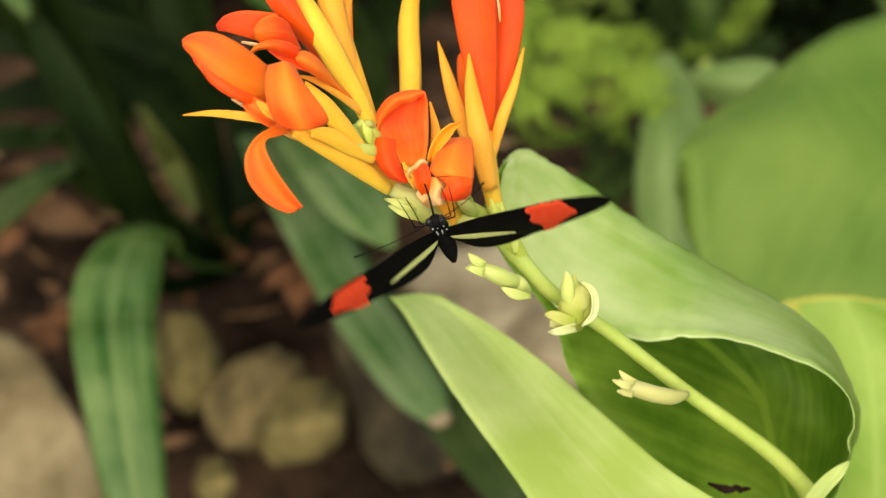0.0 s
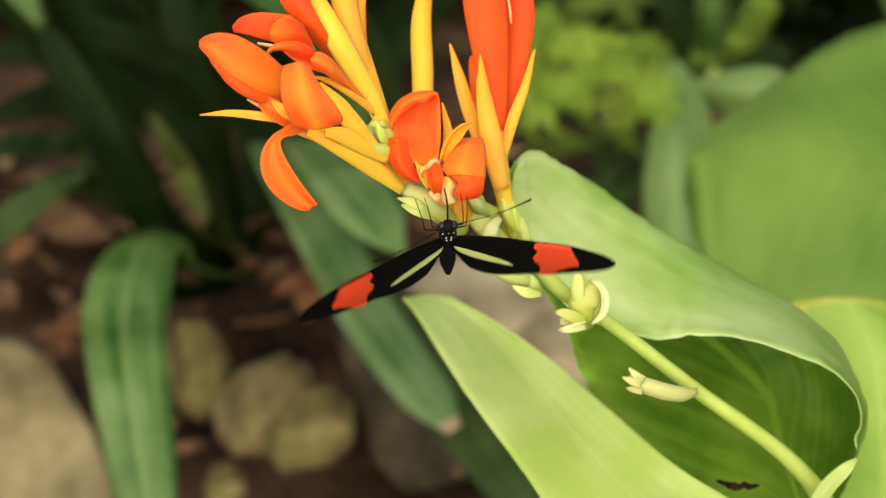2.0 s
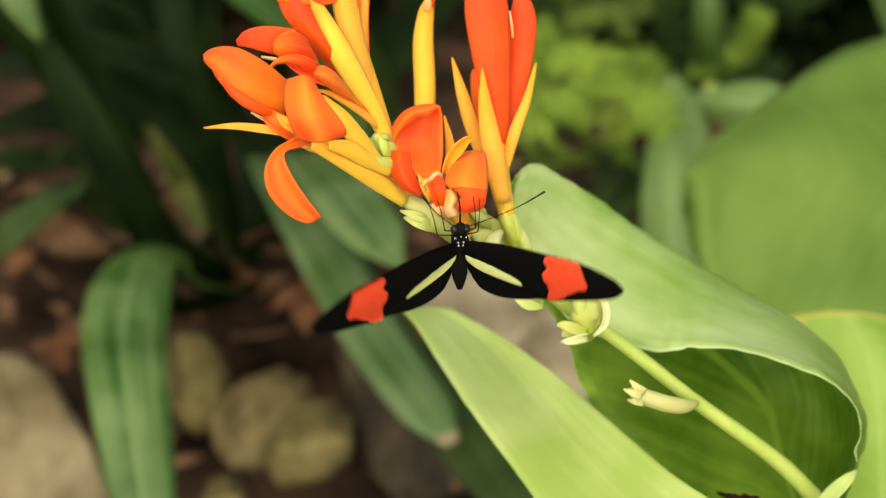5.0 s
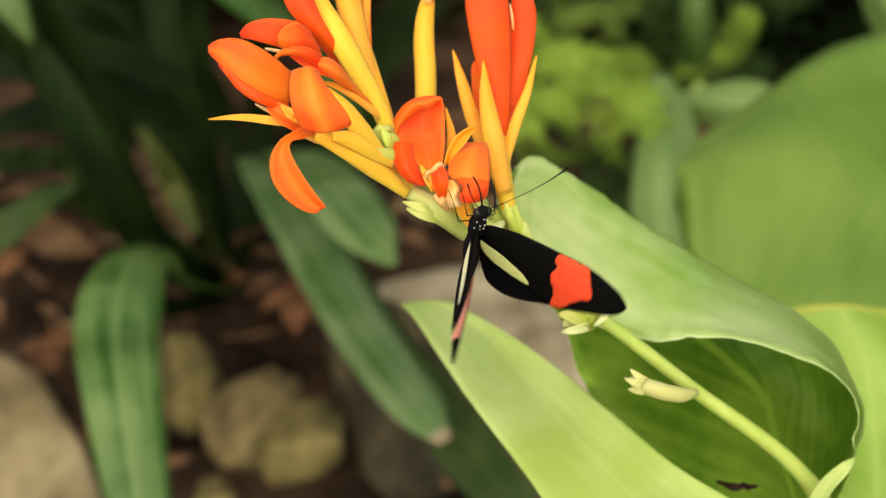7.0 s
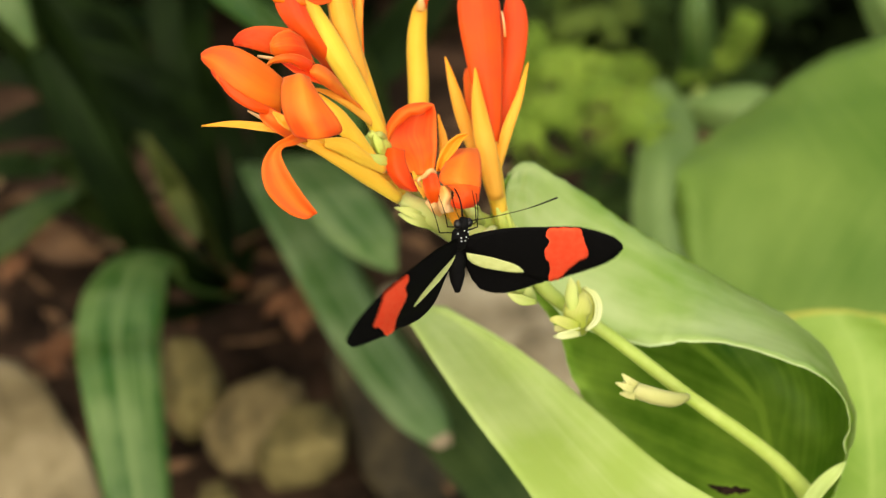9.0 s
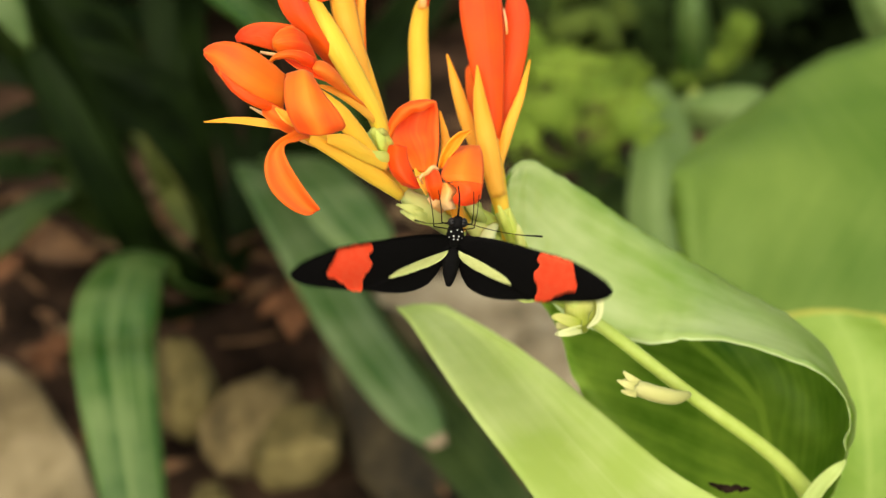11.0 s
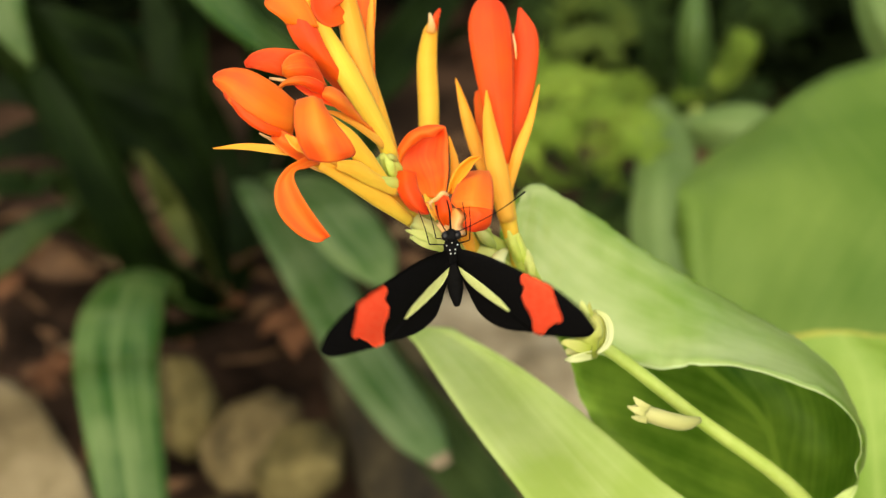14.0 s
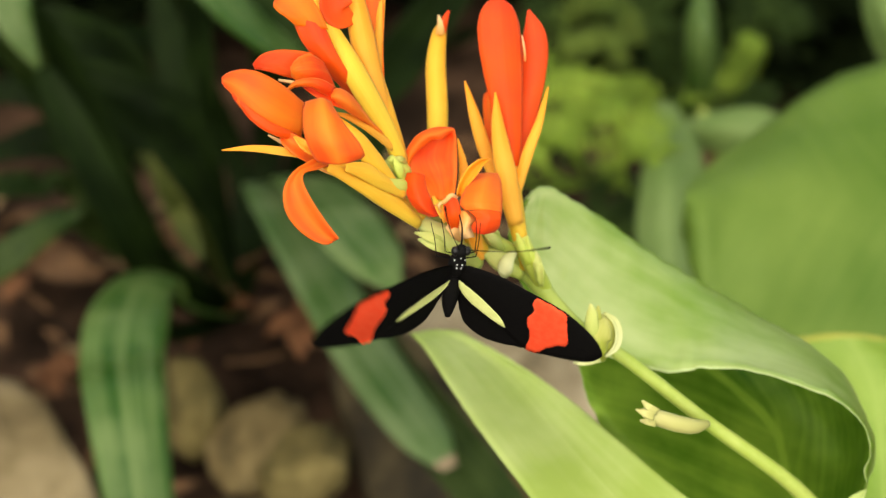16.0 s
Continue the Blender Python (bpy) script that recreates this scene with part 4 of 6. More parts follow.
    bud([(0.01997, -0.00719, -0.003), (0.01949, -0.00351, -0.001), (0.019, -0.0011, -0.003)], [.0008, .0011, .0006], [([(0.02034, -0.00835, -0.001), (0.02004, -0.00471, 0), (0.01949, -0.00206, -0.001)], [.001, .0016, .0004])], "pale bract along the stem", BUD_GREEN)
    bud([(0.00656, -0.00352, -0.002), (0.00251, -0.00012, 0.003), (-0.00107, 0.0025, 0.005), (-0.00501, 0.00513, 0.004)], [.0018, .0023, .0023, .0016], [([(0.00191, -0.00107, 0.004), (-0.00224, 0.00059, 0.008), (-0.00593, 0.00178, 0.006)], [.0014, .0026, .0004]), ([(0.00071, 0.00012, 0.005), (-0.00306, 0.002, 0.008), (-0.00675, 0.0032, 0.006)], [.0014, .0020, .0003])], "green bracts at the base of the flowers", BUD_GREEN)
    make("bract", ribbon([(0.01632, -0.00621, -0.003), (0.01138, -0.00278, -0.001), (0.0068, 0.00036, -0.002)], [.00170, .00413, .00097], (-.2, .2, 1), cup=-.2, nr=14, nc=7, thickness=.0006), BUD_GREEN, root, "light green bract along the flower stem")
    make("bract", ribbon([(0.08483, -0.06712, -0.0200), (0.08770, -0.06051, -0.0160), (0.09098, -0.05630, -0.0140), (0.09401, -0.05407, -0.0160)], [0.00314, 0.00338, 0.00266, 0.00048], (-.3, .3, 1), cup=.25, nr=16, nc=9, thickness=.0006), CANNA_YOUNG, root, "yellow-green papery sheath at the foot of the leaf")
    make("leaf_scrap", ribbon([(0.06515, -0.06120, -0.0280), (0.06778, -0.06194, -0.0260), (0.07107, -0.06213, -0.0260), (0.07474, -0.06242, -0.0280)], [0.00060, 0.00121, 0.00145, 0.00048], (0, .4, 1), cup=.3, nr=18, nc=7, thickness=.0006, wave=.0012, seed=3), SOIL, root, "dark withered scrap of leaf")
    # flowers
    def flower(spine, radii, label):
        return make("flower", tube(spine, radii, 26, 12), TUBE_SOLID, root, label)
    def petal(name, parent, spine, widths, face, material, cup=.15, roll=0, label="", wave=.00012, fold=0.0):
        return make(name, ribbon(spine, widths, face, cup, roll, 26, 11, .0004, wave, len(name) + len(spine), fold), material, parent, label)
    def blade(name, parent, sections, material, label="", nr=26, nc=13, thickness=.0004, wave=.00015):
        return make(name, loft(sections, nr, nc, thickness, wave, len(sections)), material, parent, label)
    # lower spray, facing sideways
    f1 = flower([(-0.00432, 0.00516, 0.002), (-0.01107, 0.00954, 0.008), (-0.01774, 0.01371, 0.015), (-0.02256, 0.01633, 0.02), (-0.02636, 0.01757, 0.022)], [.0015, .0024, .0021, .0018, .0012], "orange canna flower with curled petals")
    blade("petal", f1, [
        [(-0.02799, 0.02838, 0.0266), (-0.02814, 0.02430, 0.0275), (-0.02849, 0.02155, 0.0269)],
        [(-0.03040, 0.03046, 0.0291), (-0.03124, 0.02500, 0.0300), (-0.03210, 0.02127, 0.0294)],
        [(-0.03349, 0.03255, 0.0311), (-0.03493, 0.02699, 0.0320), (-0.03626, 0.02320, 0.0314)],
        [(-0.03715, 0.03414, 0.0316), (-0.03831, 0.02959, 0.0325), (-0.03947, 0.02654, 0.0319)],
        [(-0.04056, 0.03436, 0.0306), (-0.04095, 0.03144, 0.0315), (-0.04157, 0.02959, 0.0309)],
        [(-0.04286, 0.03387, 0.0291), (-0.04292, 0.03221, 0.0300), (-0.04332, 0.03128, 0.0294)],
        [(-0.04399, 0.03299, 0.0281), (-0.04373, 0.03241, 0.0290), (-0.04391, 0.03226, 0.0284)],
    ], PETAL_ORANGE, "broad orange petal creased along its middle")
    blade("petal", f1, [
        [(-0.02931, 0.02220, 0.0286), (-0.02954, 0.02135, 0.0288), (-0.02981, 0.02081, 0.0283)],
        [(-0.03357, 0.02392, 0.0319), (-0.03328, 0.02257, 0.0321), (-0.03320, 0.02167, 0.0316)],
        [(-0.03762, 0.02658, 0.0326), (-0.03708, 0.02485, 0.0328), (-0.03683, 0.02369, 0.0323)],
        [(-0.04070, 0.02962, 0.0316), (-0.04009, 0.02801, 0.0318), (-0.03980, 0.02694, 0.0313)],
        [(-0.04182, 0.03048, 0.0306), (-0.04159, 0.02975, 0.0308), (-0.04157, 0.02934, 0.0303)],
    ], PETAL_RED, "red underside of the petal turned outwards")
    blade("petal", f1, [
        [(-0.02708, 0.02789, 0.0340), (-0.02386, 0.02849, 0.0359), (-0.02219, 0.02791, 0.0338)],
        [(-0.02728, 0.02554, 0.0368), (-0.02322, 0.02590, 0.0387), (-0.02062, 0.02513, 0.0366)],
        [(-0.02715, 0.02264, 0.0380), (-0.02268, 0.02268, 0.0399), (-0.01841, 0.02214, 0.0378)],
        [(-0.02650, 0.01984, 0.0382), (-0.02186, 0.01972, 0.0401), (-0.01657, 0.01979, 0.0380)],
        [(-0.02529, 0.01726, 0.0374), (-0.02072, 0.01734, 0.0393), (-0.01558, 0.01774, 0.0372)],
        [(-0.02450, 0.01625, 0.0366), (-0.02027, 0.01564, 0.0385), (-0.01624, 0.01680, 0.0364)],
    ], PETAL_PALE, "broad orange petal folded forward")
    blade("petal", f1, [
        [(-0.02313, 0.01870, 0.0314), (-0.02309, 0.01700, 0.0307), (-0.02289, 0.01564, 0.0315)],
        [(-0.02635, 0.01646, 0.0344), (-0.02570, 0.01559, 0.0337), (-0.02504, 0.01483, 0.0345)],
        [(-0.02907, 0.01453, 0.0364), (-0.02794, 0.01440, 0.0357), (-0.02691, 0.01420, 0.0365)],
        [(-0.03092, 0.01106, 0.0372), (-0.02893, 0.01204, 0.0365), (-0.02726, 0.01266, 0.0373)],
        [(-0.03070, 0.00721, 0.0372), (-0.02809, 0.00874, 0.0365), (-0.02598, 0.00977, 0.0373)],
        [(-0.02896, 0.00412, 0.0364), (-0.02614, 0.00545, 0.0357), (-0.02390, 0.00637, 0.0365)],
        [(-0.02624, 0.00176, 0.0356), (-0.02391, 0.00290, 0.0349), (-0.02203, 0.00370, 0.0357)],
        [(-0.02350, 0.00058, 0.0349), (-0.02209, 0.00153, 0.0342), (-0.02090, 0.00220, 0.0350)],
        [(-0.02203, 0.00091, 0.0344), (-0.02130, 0.00141, 0.0337), (-0.02061, 0.00177, 0.0345)],
    ], PETAL_ORANGE, "long curled orange petal")
    petal("petal", f1, [(-0.02474, 0.01668, 0.028), (-0.02732, 0.01854, 0.03), (-0.03061, 0.02074, 0.03), (-0.03247, 0.0222, 0.028)], [.00198, .00373, .00307, .00055], (-.1, .3, 1), PETAL_ORANGE, .2, 0)
    petal("petal", f1, [(-0.0245, 0.01761, 0.031), (-0.02705, 0.01944, 0.033), (-0.02943, 0.02136, 0.032)], [.00110, .00198, .00044], (-.1, .3, 1), PETAL_YELLOW, .2, 0, "pale yellow inner petal")
    petal("sepal", f1, [(-0.02482, 0.01762, 0.027), (-0.03127, 0.01861, 0.029), (-0.03787, 0.01927, 0.029), (-0.04396, 0.019, 0.028)], [.00133, .00177, .00133, .00022], (0, .3, 1), PETAL_YELLOW, .1, 0, "narrow yellow sepal")
    petal("sepal", f1, [(-0.01871, 0.01404, 0.018), (-0.02523, 0.01588, 0.022), (-0.03067, 0.0197, 0.024), (-0.0356, 0.02242, 0.022)], [.00158, .00113, .00101, .00034], (0, .3, 1), STAMEN, .1, 0, "narrow pale sepal")
    petal("sepal", f1, [(-0.01067, 0.01287, 0.013), (-0.01415, 0.017, 0.018), (-0.01797, 0.02181, 0.021), (-0.02154, 0.02596, 0.02)], [.00274, .00411, .00342, .00046], (.3, .2, 1), TUBE_YELLOW, -.2, 0, "yellow sepal")
    petal("sepal", f1, [(-0.00543, 0.00508, 0.007), (-0.01086, 0.00913, 0.014), (-0.01633, 0.01259, 0.02), (-0.02339, 0.01612, 0.024)], [.00275, .00389, .00366, .00206], (.2, .3, 1), TUBE_YELLOW, -.25, 0, "yellow sepal")
    petal("sepal", f1, [(-0.0084, 0.0112, 0.011), (-0.01301, 0.01358, 0.018), (-0.01625, 0.01535, 0.0215), (-0.02003, 0.016, 0.024)], [.00228, .00342, .00365, .00183], (.2, .3, 1), TUBE_YELLOW, -.25, 0, "yellow sepal")
    make("ovary", tube([(-0.00811, 0.01347, 0.004), (-0.0098, 0.01248, 0.011), (-0.01328, 0.01339, 0.017)], [.0013, .0018, .0009], 12, 10, bumps=.04), CALYX, f1, "light green ovary")
    # upper spray
    f2 = flower([(-0.00801, 0.01348, -0.002), (-0.01025, 0.01979, 0.004), (-0.01366, 0.02956, 0.008), (-0.01637, 0.03898, 0.008)], [.0012, .0019, .0024, .0020], "orange canna flower with upright petals")
    petal("sepal", f2, [(-0.00892, 0.01773, 0.009), (-0.01341, 0.0267, 0.014), (-0.01855, 0.0356, 0.017), (-0.0232, 0.04376, 0.016), (-0.02704, 0.05039, 0.014), (-0.02817, 0.05287, 0.013)], [.00300, .00438, .00507, .00392, .00230, .00092], (.3, .1, 1), TUBE_YELLOW, -.3, 0, "yellow sepal")
    petal("sepal", f2, [(-0.01067, 0.02026, 0.006), (-0.015, 0.03385, 0.012), (-0.01762, 0.04533, 0.013), (-0.01972, 0.05612, 0.011)], [.00279, .00488, .00512, .00302], (.2, .1, 1), PETAL_YELLOW, -.3, 0, "yellow sepal")
    petal("sepal", f2, [(-0.01288, 0.02874, 0.004), (-0.01429, 0.03792, 0.007), (-0.0137, 0.04974, 0.007), (-0.01319, 0.05718, 0.005)], [.00165, .00189, .00165, .00095], (.2, 0, 1), PETAL_YELLOW, -.3, 0, "yellow sepal")
    petal("petal", f2, [(-0.0141, 0.03093, 0.006), (-0.01524, 0.04147, 0.007), (-0.01583, 0.05092, 0.007), (-0.01617, 0.05955, 0.005)], [.00236, .00402, .00520, .00284], (.1, .1, 1), PETAL_ORANGE, .1, 0)
    blade("petal", f2, [
        [(-0.01895, 0.02989, 0.0104), (-0.01661, 0.02924, 0.0115), (-0.01508, 0.02905, 0.0105)],
        [(-0.02299, 0.03414, 0.0144), (-0.01959, 0.03246, 0.0155), (-0.01732, 0.03157, 0.0145)],
        [(-0.02651, 0.03810, 0.0179), (-0.02285, 0.03682, 0.0190), (-0.02044, 0.03625, 0.0180)],
        [(-0.02911, 0.04133, 0.0194), (-0.02519, 0.04042, 0.0205), (-0.02261, 0.04017, 0.0195)],
        [(-0.03054, 0.04467, 0.0199), (-0.02701, 0.04453, 0.0210), (-0.02473, 0.04487, 0.0200)],
        [(-0.03020, 0.04558, 0.0199), (-0.02779, 0.04661, 0.0210), (-0.02632, 0.04782, 0.0200)],
    ], PETAL_RED)
    blade("petal", f2, [
        [(-0.03036, 0.04434, 0.0203), (-0.02650, 0.04388, 0.0206), (-0.02378, 0.04366, 0.0203)],
        [(-0.03186, 0.04570, 0.0211), (-0.02814, 0.04674, 0.0214), (-0.02553, 0.04762, 0.0211)],
        [(-0.03377, 0.04704, 0.0212), (-0.03051, 0.04925, 0.0215), (-0.02823, 0.05099, 0.0212)],
        [(-0.03476, 0.04841, 0.0204), (-0.03267, 0.05056, 0.0207), (-0.03125, 0.05226, 0.0204)],
        [(-0.03455, 0.04972, 0.0193), (-0.03370, 0.05069, 0.0196), (-0.03318, 0.05153, 0.0193)],
    ], PETAL_ORANGE, "orange petal tip rolled back")
    petal("petal", f2, [(-0.01901, 0.04649, 0.013), (-0.02212, 0.04793, 0.015), (-0.02373, 0.05311, 0.015)], [.00185, .00693, .00462], (.2, .2, 1), PETAL_RED, .15, 0)
    blade("petal", f2, [
        [(-0.02659, 0.03914, 0.0189), (-0.02836, 0.03598, 0.0186), (-0.02967, 0.03371, 0.0182)],
        [(-0.03081, 0.03959, 0.0199), (-0.03166, 0.03650, 0.0196), (-0.03230, 0.03429, 0.0192)],
        [(-0.03421, 0.03959, 0.0199), (-0.03493, 0.03703, 0.0196), (-0.03549, 0.03520, 0.0192)],
        [(-0.03727, 0.03880, 0.0189), (-0.03741, 0.03703, 0.0186), (-0.03754, 0.03577, 0.0182)],
        [(-0.03928, 0.03716, 0.0174), (-0.03903, 0.03650, 0.0171), (-0.03887, 0.03606, 0.0167)],
    ], PETAL_RED)
    blade("petal", f2, [
        [(-0.03112, 0.03577, 0.0222), (-0.03088, 0.03482, 0.0236), (-0.03098, 0.03419, 0.0222)],
        [(-0.03026, 0.03694, 0.0232), (-0.03017, 0.03495, 0.0246), (-0.02997, 0.03327, 0.0232)],
        [(-0.02902, 0.03794, 0.0234), (-0.02849, 0.03529, 0.0248), (-0.02804, 0.03281, 0.0234)],
        [(-0.02708, 0.03855, 0.0220), (-0.02590, 0.03545, 0.0234), (-0.02502, 0.03266, 0.0220)],
        [(-0.02491, 0.03739, 0.0187), (-0.02347, 0.03471, 0.0201), (-0.02230, 0.03208, 0.0187)],
    ], PETAL_THROAT, "amber and red petal folded inwards")
    petal("petal", f2, [(-0.01865, 0.02798, 0.019), (-0.02234, 0.02953, 0.023), (-0.02563, 0.03089, 0.024), (-0.02852, 0.03211, 0.023)], [.00225, .00404, .00292, .00067], (.2, .5, 1), PETAL_RED, .2, 0)
    blade("petal", f2, [
        [(-0.03208, 0.03028, 0.0246), (-0.03164, 0.03041, 0.0255), (-0.03142, 0.03072, 0.0246)],
        [(-0.03105, 0.03175, 0.0252), (-0.03054, 0.03153, 0.0261), (-0.03025, 0.03150, 0.0252)],
        [(-0.02932, 0.03302, 0.0256), (-0.02885, 0.03224, 0.0265), (-0.02859, 0.03164, 0.0256)],
        [(-0.02676, 0.03338, 0.0256), (-0.02657, 0.03235, 0.0265), (-0.02658, 0.03149, 0.0256)],
        [(-0.02429, 0.03303, 0.0248), (-0.02452, 0.03170, 0.0257), (-0.02495, 0.03055, 0.0248)],
        [(-0.02233, 0.03200, 0.0231), (-0.02266, 0.03087, 0.0240), (-0.02318, 0.02991, 0.0231)],
    ], PETAL_THROAT, "slender amber lip curling over")
    blade("petal", f2, [
        [(-0.02322, 0.03077, 0.0226), (-0.02292, 0.02992, 0.0242), (-0.02293, 0.02937, 0.0226)],
        [(-0.02180, 0.03159, 0.0232), (-0.02140, 0.02964, 0.0248), (-0.02129, 0.02800, 0.0232)],
        [(-0.01968, 0.03088, 0.0222), (-0.01918, 0.02853, 0.0238), (-0.01895, 0.02647, 0.0222)],
        [(-0.01768, 0.02884, 0.0195), (-0.01730, 0.02700, 0.0211), (-0.01716, 0.02543, 0.0195)],
        [(-0.01566, 0.02596, 0.0165), (-0.01544, 0.02509, 0.0181), (-0.01544, 0.02446, 0.0165)],
        [(-0.01298, 0.02332, 0.0125), (-0.01284, 0.02291, 0.0141), (-0.01290, 0.02271, 0.0125)],
    ], PETAL_AMBER, "orange petal lying along the tube")
    petal("sepal", f2, [(-0.01097, 0.02053, 0.011), (-0.01534, 0.02393, 0.017), (-0.01922, 0.02605, 0.019), (-0.02271, 0.02716, 0.018)], [.00160, .00183, .00137, .00034], (.2, .2, 1), PETAL_YELLOW, -.2, 0, "slender yellow sepal")
    make("stamen", tube([(-0.02523, 0.03165, 0.022), (-0.03011, 0.03257, 0.024), (-0.03346, 0.03334, 0.022)], [.0003, .0004, .0003], 10, 6), STAMEN, f2)
    make("ovary", tube([(-0.00751, 0.01368, -0.001), (-0.00942, 0.01602, 0.008), (-0.01167, 0.01855, 0.011)], [.0013, .0019, .0008], 12, 10, bumps=.04), CALYX, f2, "light green ovary")
    petal("bract", f2, [(-0.00742, 0.01268, 0.003), (-0.00922, 0.01552, 0.011), (-0.01093, 0.01849, 0.012)], [.00117, .00257, .00035], (.3, .3, 1), CALYX, -.2)
    petal("bract", f2, [(-0.00761, 0.01676, 0.005), (-0.00922, 0.0182, 0.011), (-0.0112, 0.01843, 0.011)], [.00070, .00140, .00035], (.3, .3, 1), CANNA_BUD, -.2)
    # closed bloom standing upright
    f3 = flower([(-0.00113, 0.00513, -0.012), (-0.002, 0.01764, -0.012), (-0.002, 0.03015, -0.012), (-0.00238, 0.04015, -0.012), (-0.00175, 0.04627, -0.011), (-0.001, 0.04877, -0.011)], [.0016, .0021, .0024, .0023, .0018, .0012], "closed yellow canna bloom with a red tip")
    petal("petal", f3, [(-0.00124, 0.04738, -0.01), (-0.0005, 0.04972, -0.009), (0.0005, 0.0521, -0.01)], [.0022, .0016, .0005], (0, 0, 1), PETAL_RED, -.3, 0, "red tip of the furled petal")
    petal("bract", f3, [(-0.00149, 0.04655, -0.0085), (-0.00136, 0.04858, -0.008), (-0.00174, 0.05096, -0.009)], [.0020, .0014, .0003], (0, 0, 1), STAMEN, -.3)
    # right-hand bloom, petals upright
    f4 = flower([(0.01728, -0.00478, -0.005), (0.01568, 0.00319, -0.005), (0.01421, 0.00992, -0.005), (0.01299, 0.01728, -0.005)], [.0014, .0018, .0024, .0024], "tall orange-red canna bloom with yellow sepals")
    petal("petal", f4, [(0.01426, 0.0118, -0.006), (0.01368, 0.02455, -0.004), (0.01218, 0.0391, -0.003), (0.01136, 0.04776, -0.004), (0.01127, 0.05256, -0.005), (0.01131, 0.05432, -0.006)], [.00244, .00538, .00880, .00928, .00635, .00171], (.1, .1, 1), PETAL_RED, -.12, 0, fold=-.06)
    petal("petal", f4, [(0.015, 0.0119, -0.009), (0.01681, 0.02608, -0.008), (0.01867, 0.03845, -0.008), (0.01916, 0.04648, -0.008), (0.01798, 0.0522, -0.009)], [.00173, .00470, .00618, .00519, .00049], (-.1, .1, 1), PETAL_RED, -.14, 0)
    petal("petal", f4, [(0.01376, 0.01376, -0.009), (0.01045, 0.02375, -0.01), (0.00923, 0.03255, -0.011), (0.00976, 0.03452, -0.012)], [.002, .003, .0024, .0006], (.1, .1, 1), PETAL_ORANGE, -.1, 0)
    petal("sepal", f4, [(0.01085, 0.01368, -0.007), (0.00811, 0.02224, -0.006), (0.0059, 0.02962, -0.006), (0.00394, 0.03636, -0.007)], [.0020, .0031, .0023, .0002], (.2, .1, 1), PETAL_YELLOW, -.25, 0, "pointed yellow sepal")
    petal("sepal", f4, [(0.01508, 0.00499, -0.0025), (0.01279, 0.01581, 0), (0.0111, 0.02547, 0), (0.01041, 0.03329, -0.001)], [.0034, .0046, .0030, .0002], (.1, .1, 1), PETAL_YELLOW, -.28, 0, "pointed yellow sepal")
    petal("sepal", f4, [(0.01519, 0.01176, -0.005), (0.01717, 0.01961, -0.003), (0.01985, 0.02692, -0.003), (0.02205, 0.03492, -0.005)], [.0018, .0025, .0018, .0002], (-.2, .1, 1), PETAL_YELLOW, -.25, 0, "pointed yellow sepal")
    make("stamen", tube([(0.01696, 0.04017, -0.0035), (0.01670, 0.04303, -0.0030), (0.01626, 0.04585, -0.0040)], [.0002, .00026, .00015], 10, 6), STAMEN, f4)
    make("calyx", tube([(0.0242, -0.0122, -0.0105), (0.0213, -0.0083, -0.0075), (0.01839, -0.00353, -0.003), (0.01595, 0.00195, -0.003)], [.0006, .0016, .0019, .0018], 16, 10, bumps=.04), CALYX, f4, "light green calyx")
    petal("bract", f4, [(0.01768, -0.00351, -0.001), (0.01615, 0.00012, 0.0005), (0.01499, 0.00314, -0.0005)], [.0016, .0018, .0004], (0, 0, 1), CALYX, -.3)
    petal("bract", f4, [(0.01889, -0.00412, -0.001), (0.01765, -0.00048, -0.0005), (0.01724, 0.00255, -0.002)], [.0012, .0014, .0003], (0, 0, 1), CALYX, -.3)
    # open flower above the feeding butterfly
    f5 = flower([(0.01106, -0.00172, -0.006), (0.00828, -0.00085, -0.003), (0.00552, 0.00204, 0.002), (0.00333, 0.00535, 0.005)], [.0006, .0014, .0020, .0021], "open orange-red canna flower with curled lips")
    blade("petal", f5, [
        [(-0.00351, 0.01046, 0.0105), (-0.00105, 0.00989, 0.0089), (0.00155, 0.01074, 0.0103)],
        [(-0.00492, 0.01310, 0.0085), (-0.00130, 0.01296, 0.0069), (0.00198, 0.01311, 0.0083)],
        [(-0.00807, 0.01585, 0.0072), (-0.00211, 0.01612, 0.0056), (0.00219, 0.01587, 0.0070)],
        [(-0.00847, 0.01876, 0.0070), (-0.00309, 0.01885, 0.0054), (0.00218, 0.01878, 0.0068)],
        [(-0.00728, 0.02151, 0.0076), (-0.00230, 0.02192, 0.0060), (0.00211, 0.02145, 0.0074)],
        [(-0.00475, 0.02351, 0.0083), (-0.00112, 0.02401, 0.0067), (0.00196, 0.02333, 0.0081)],
        [(-0.00300, 0.02462, 0.0088), (-0.00092, 0.02486, 0.0072), (0.00151, 0.02476, 0.0086)],
    ], PETAL_HOOD, "upright red petal hollowed above an amber throat")
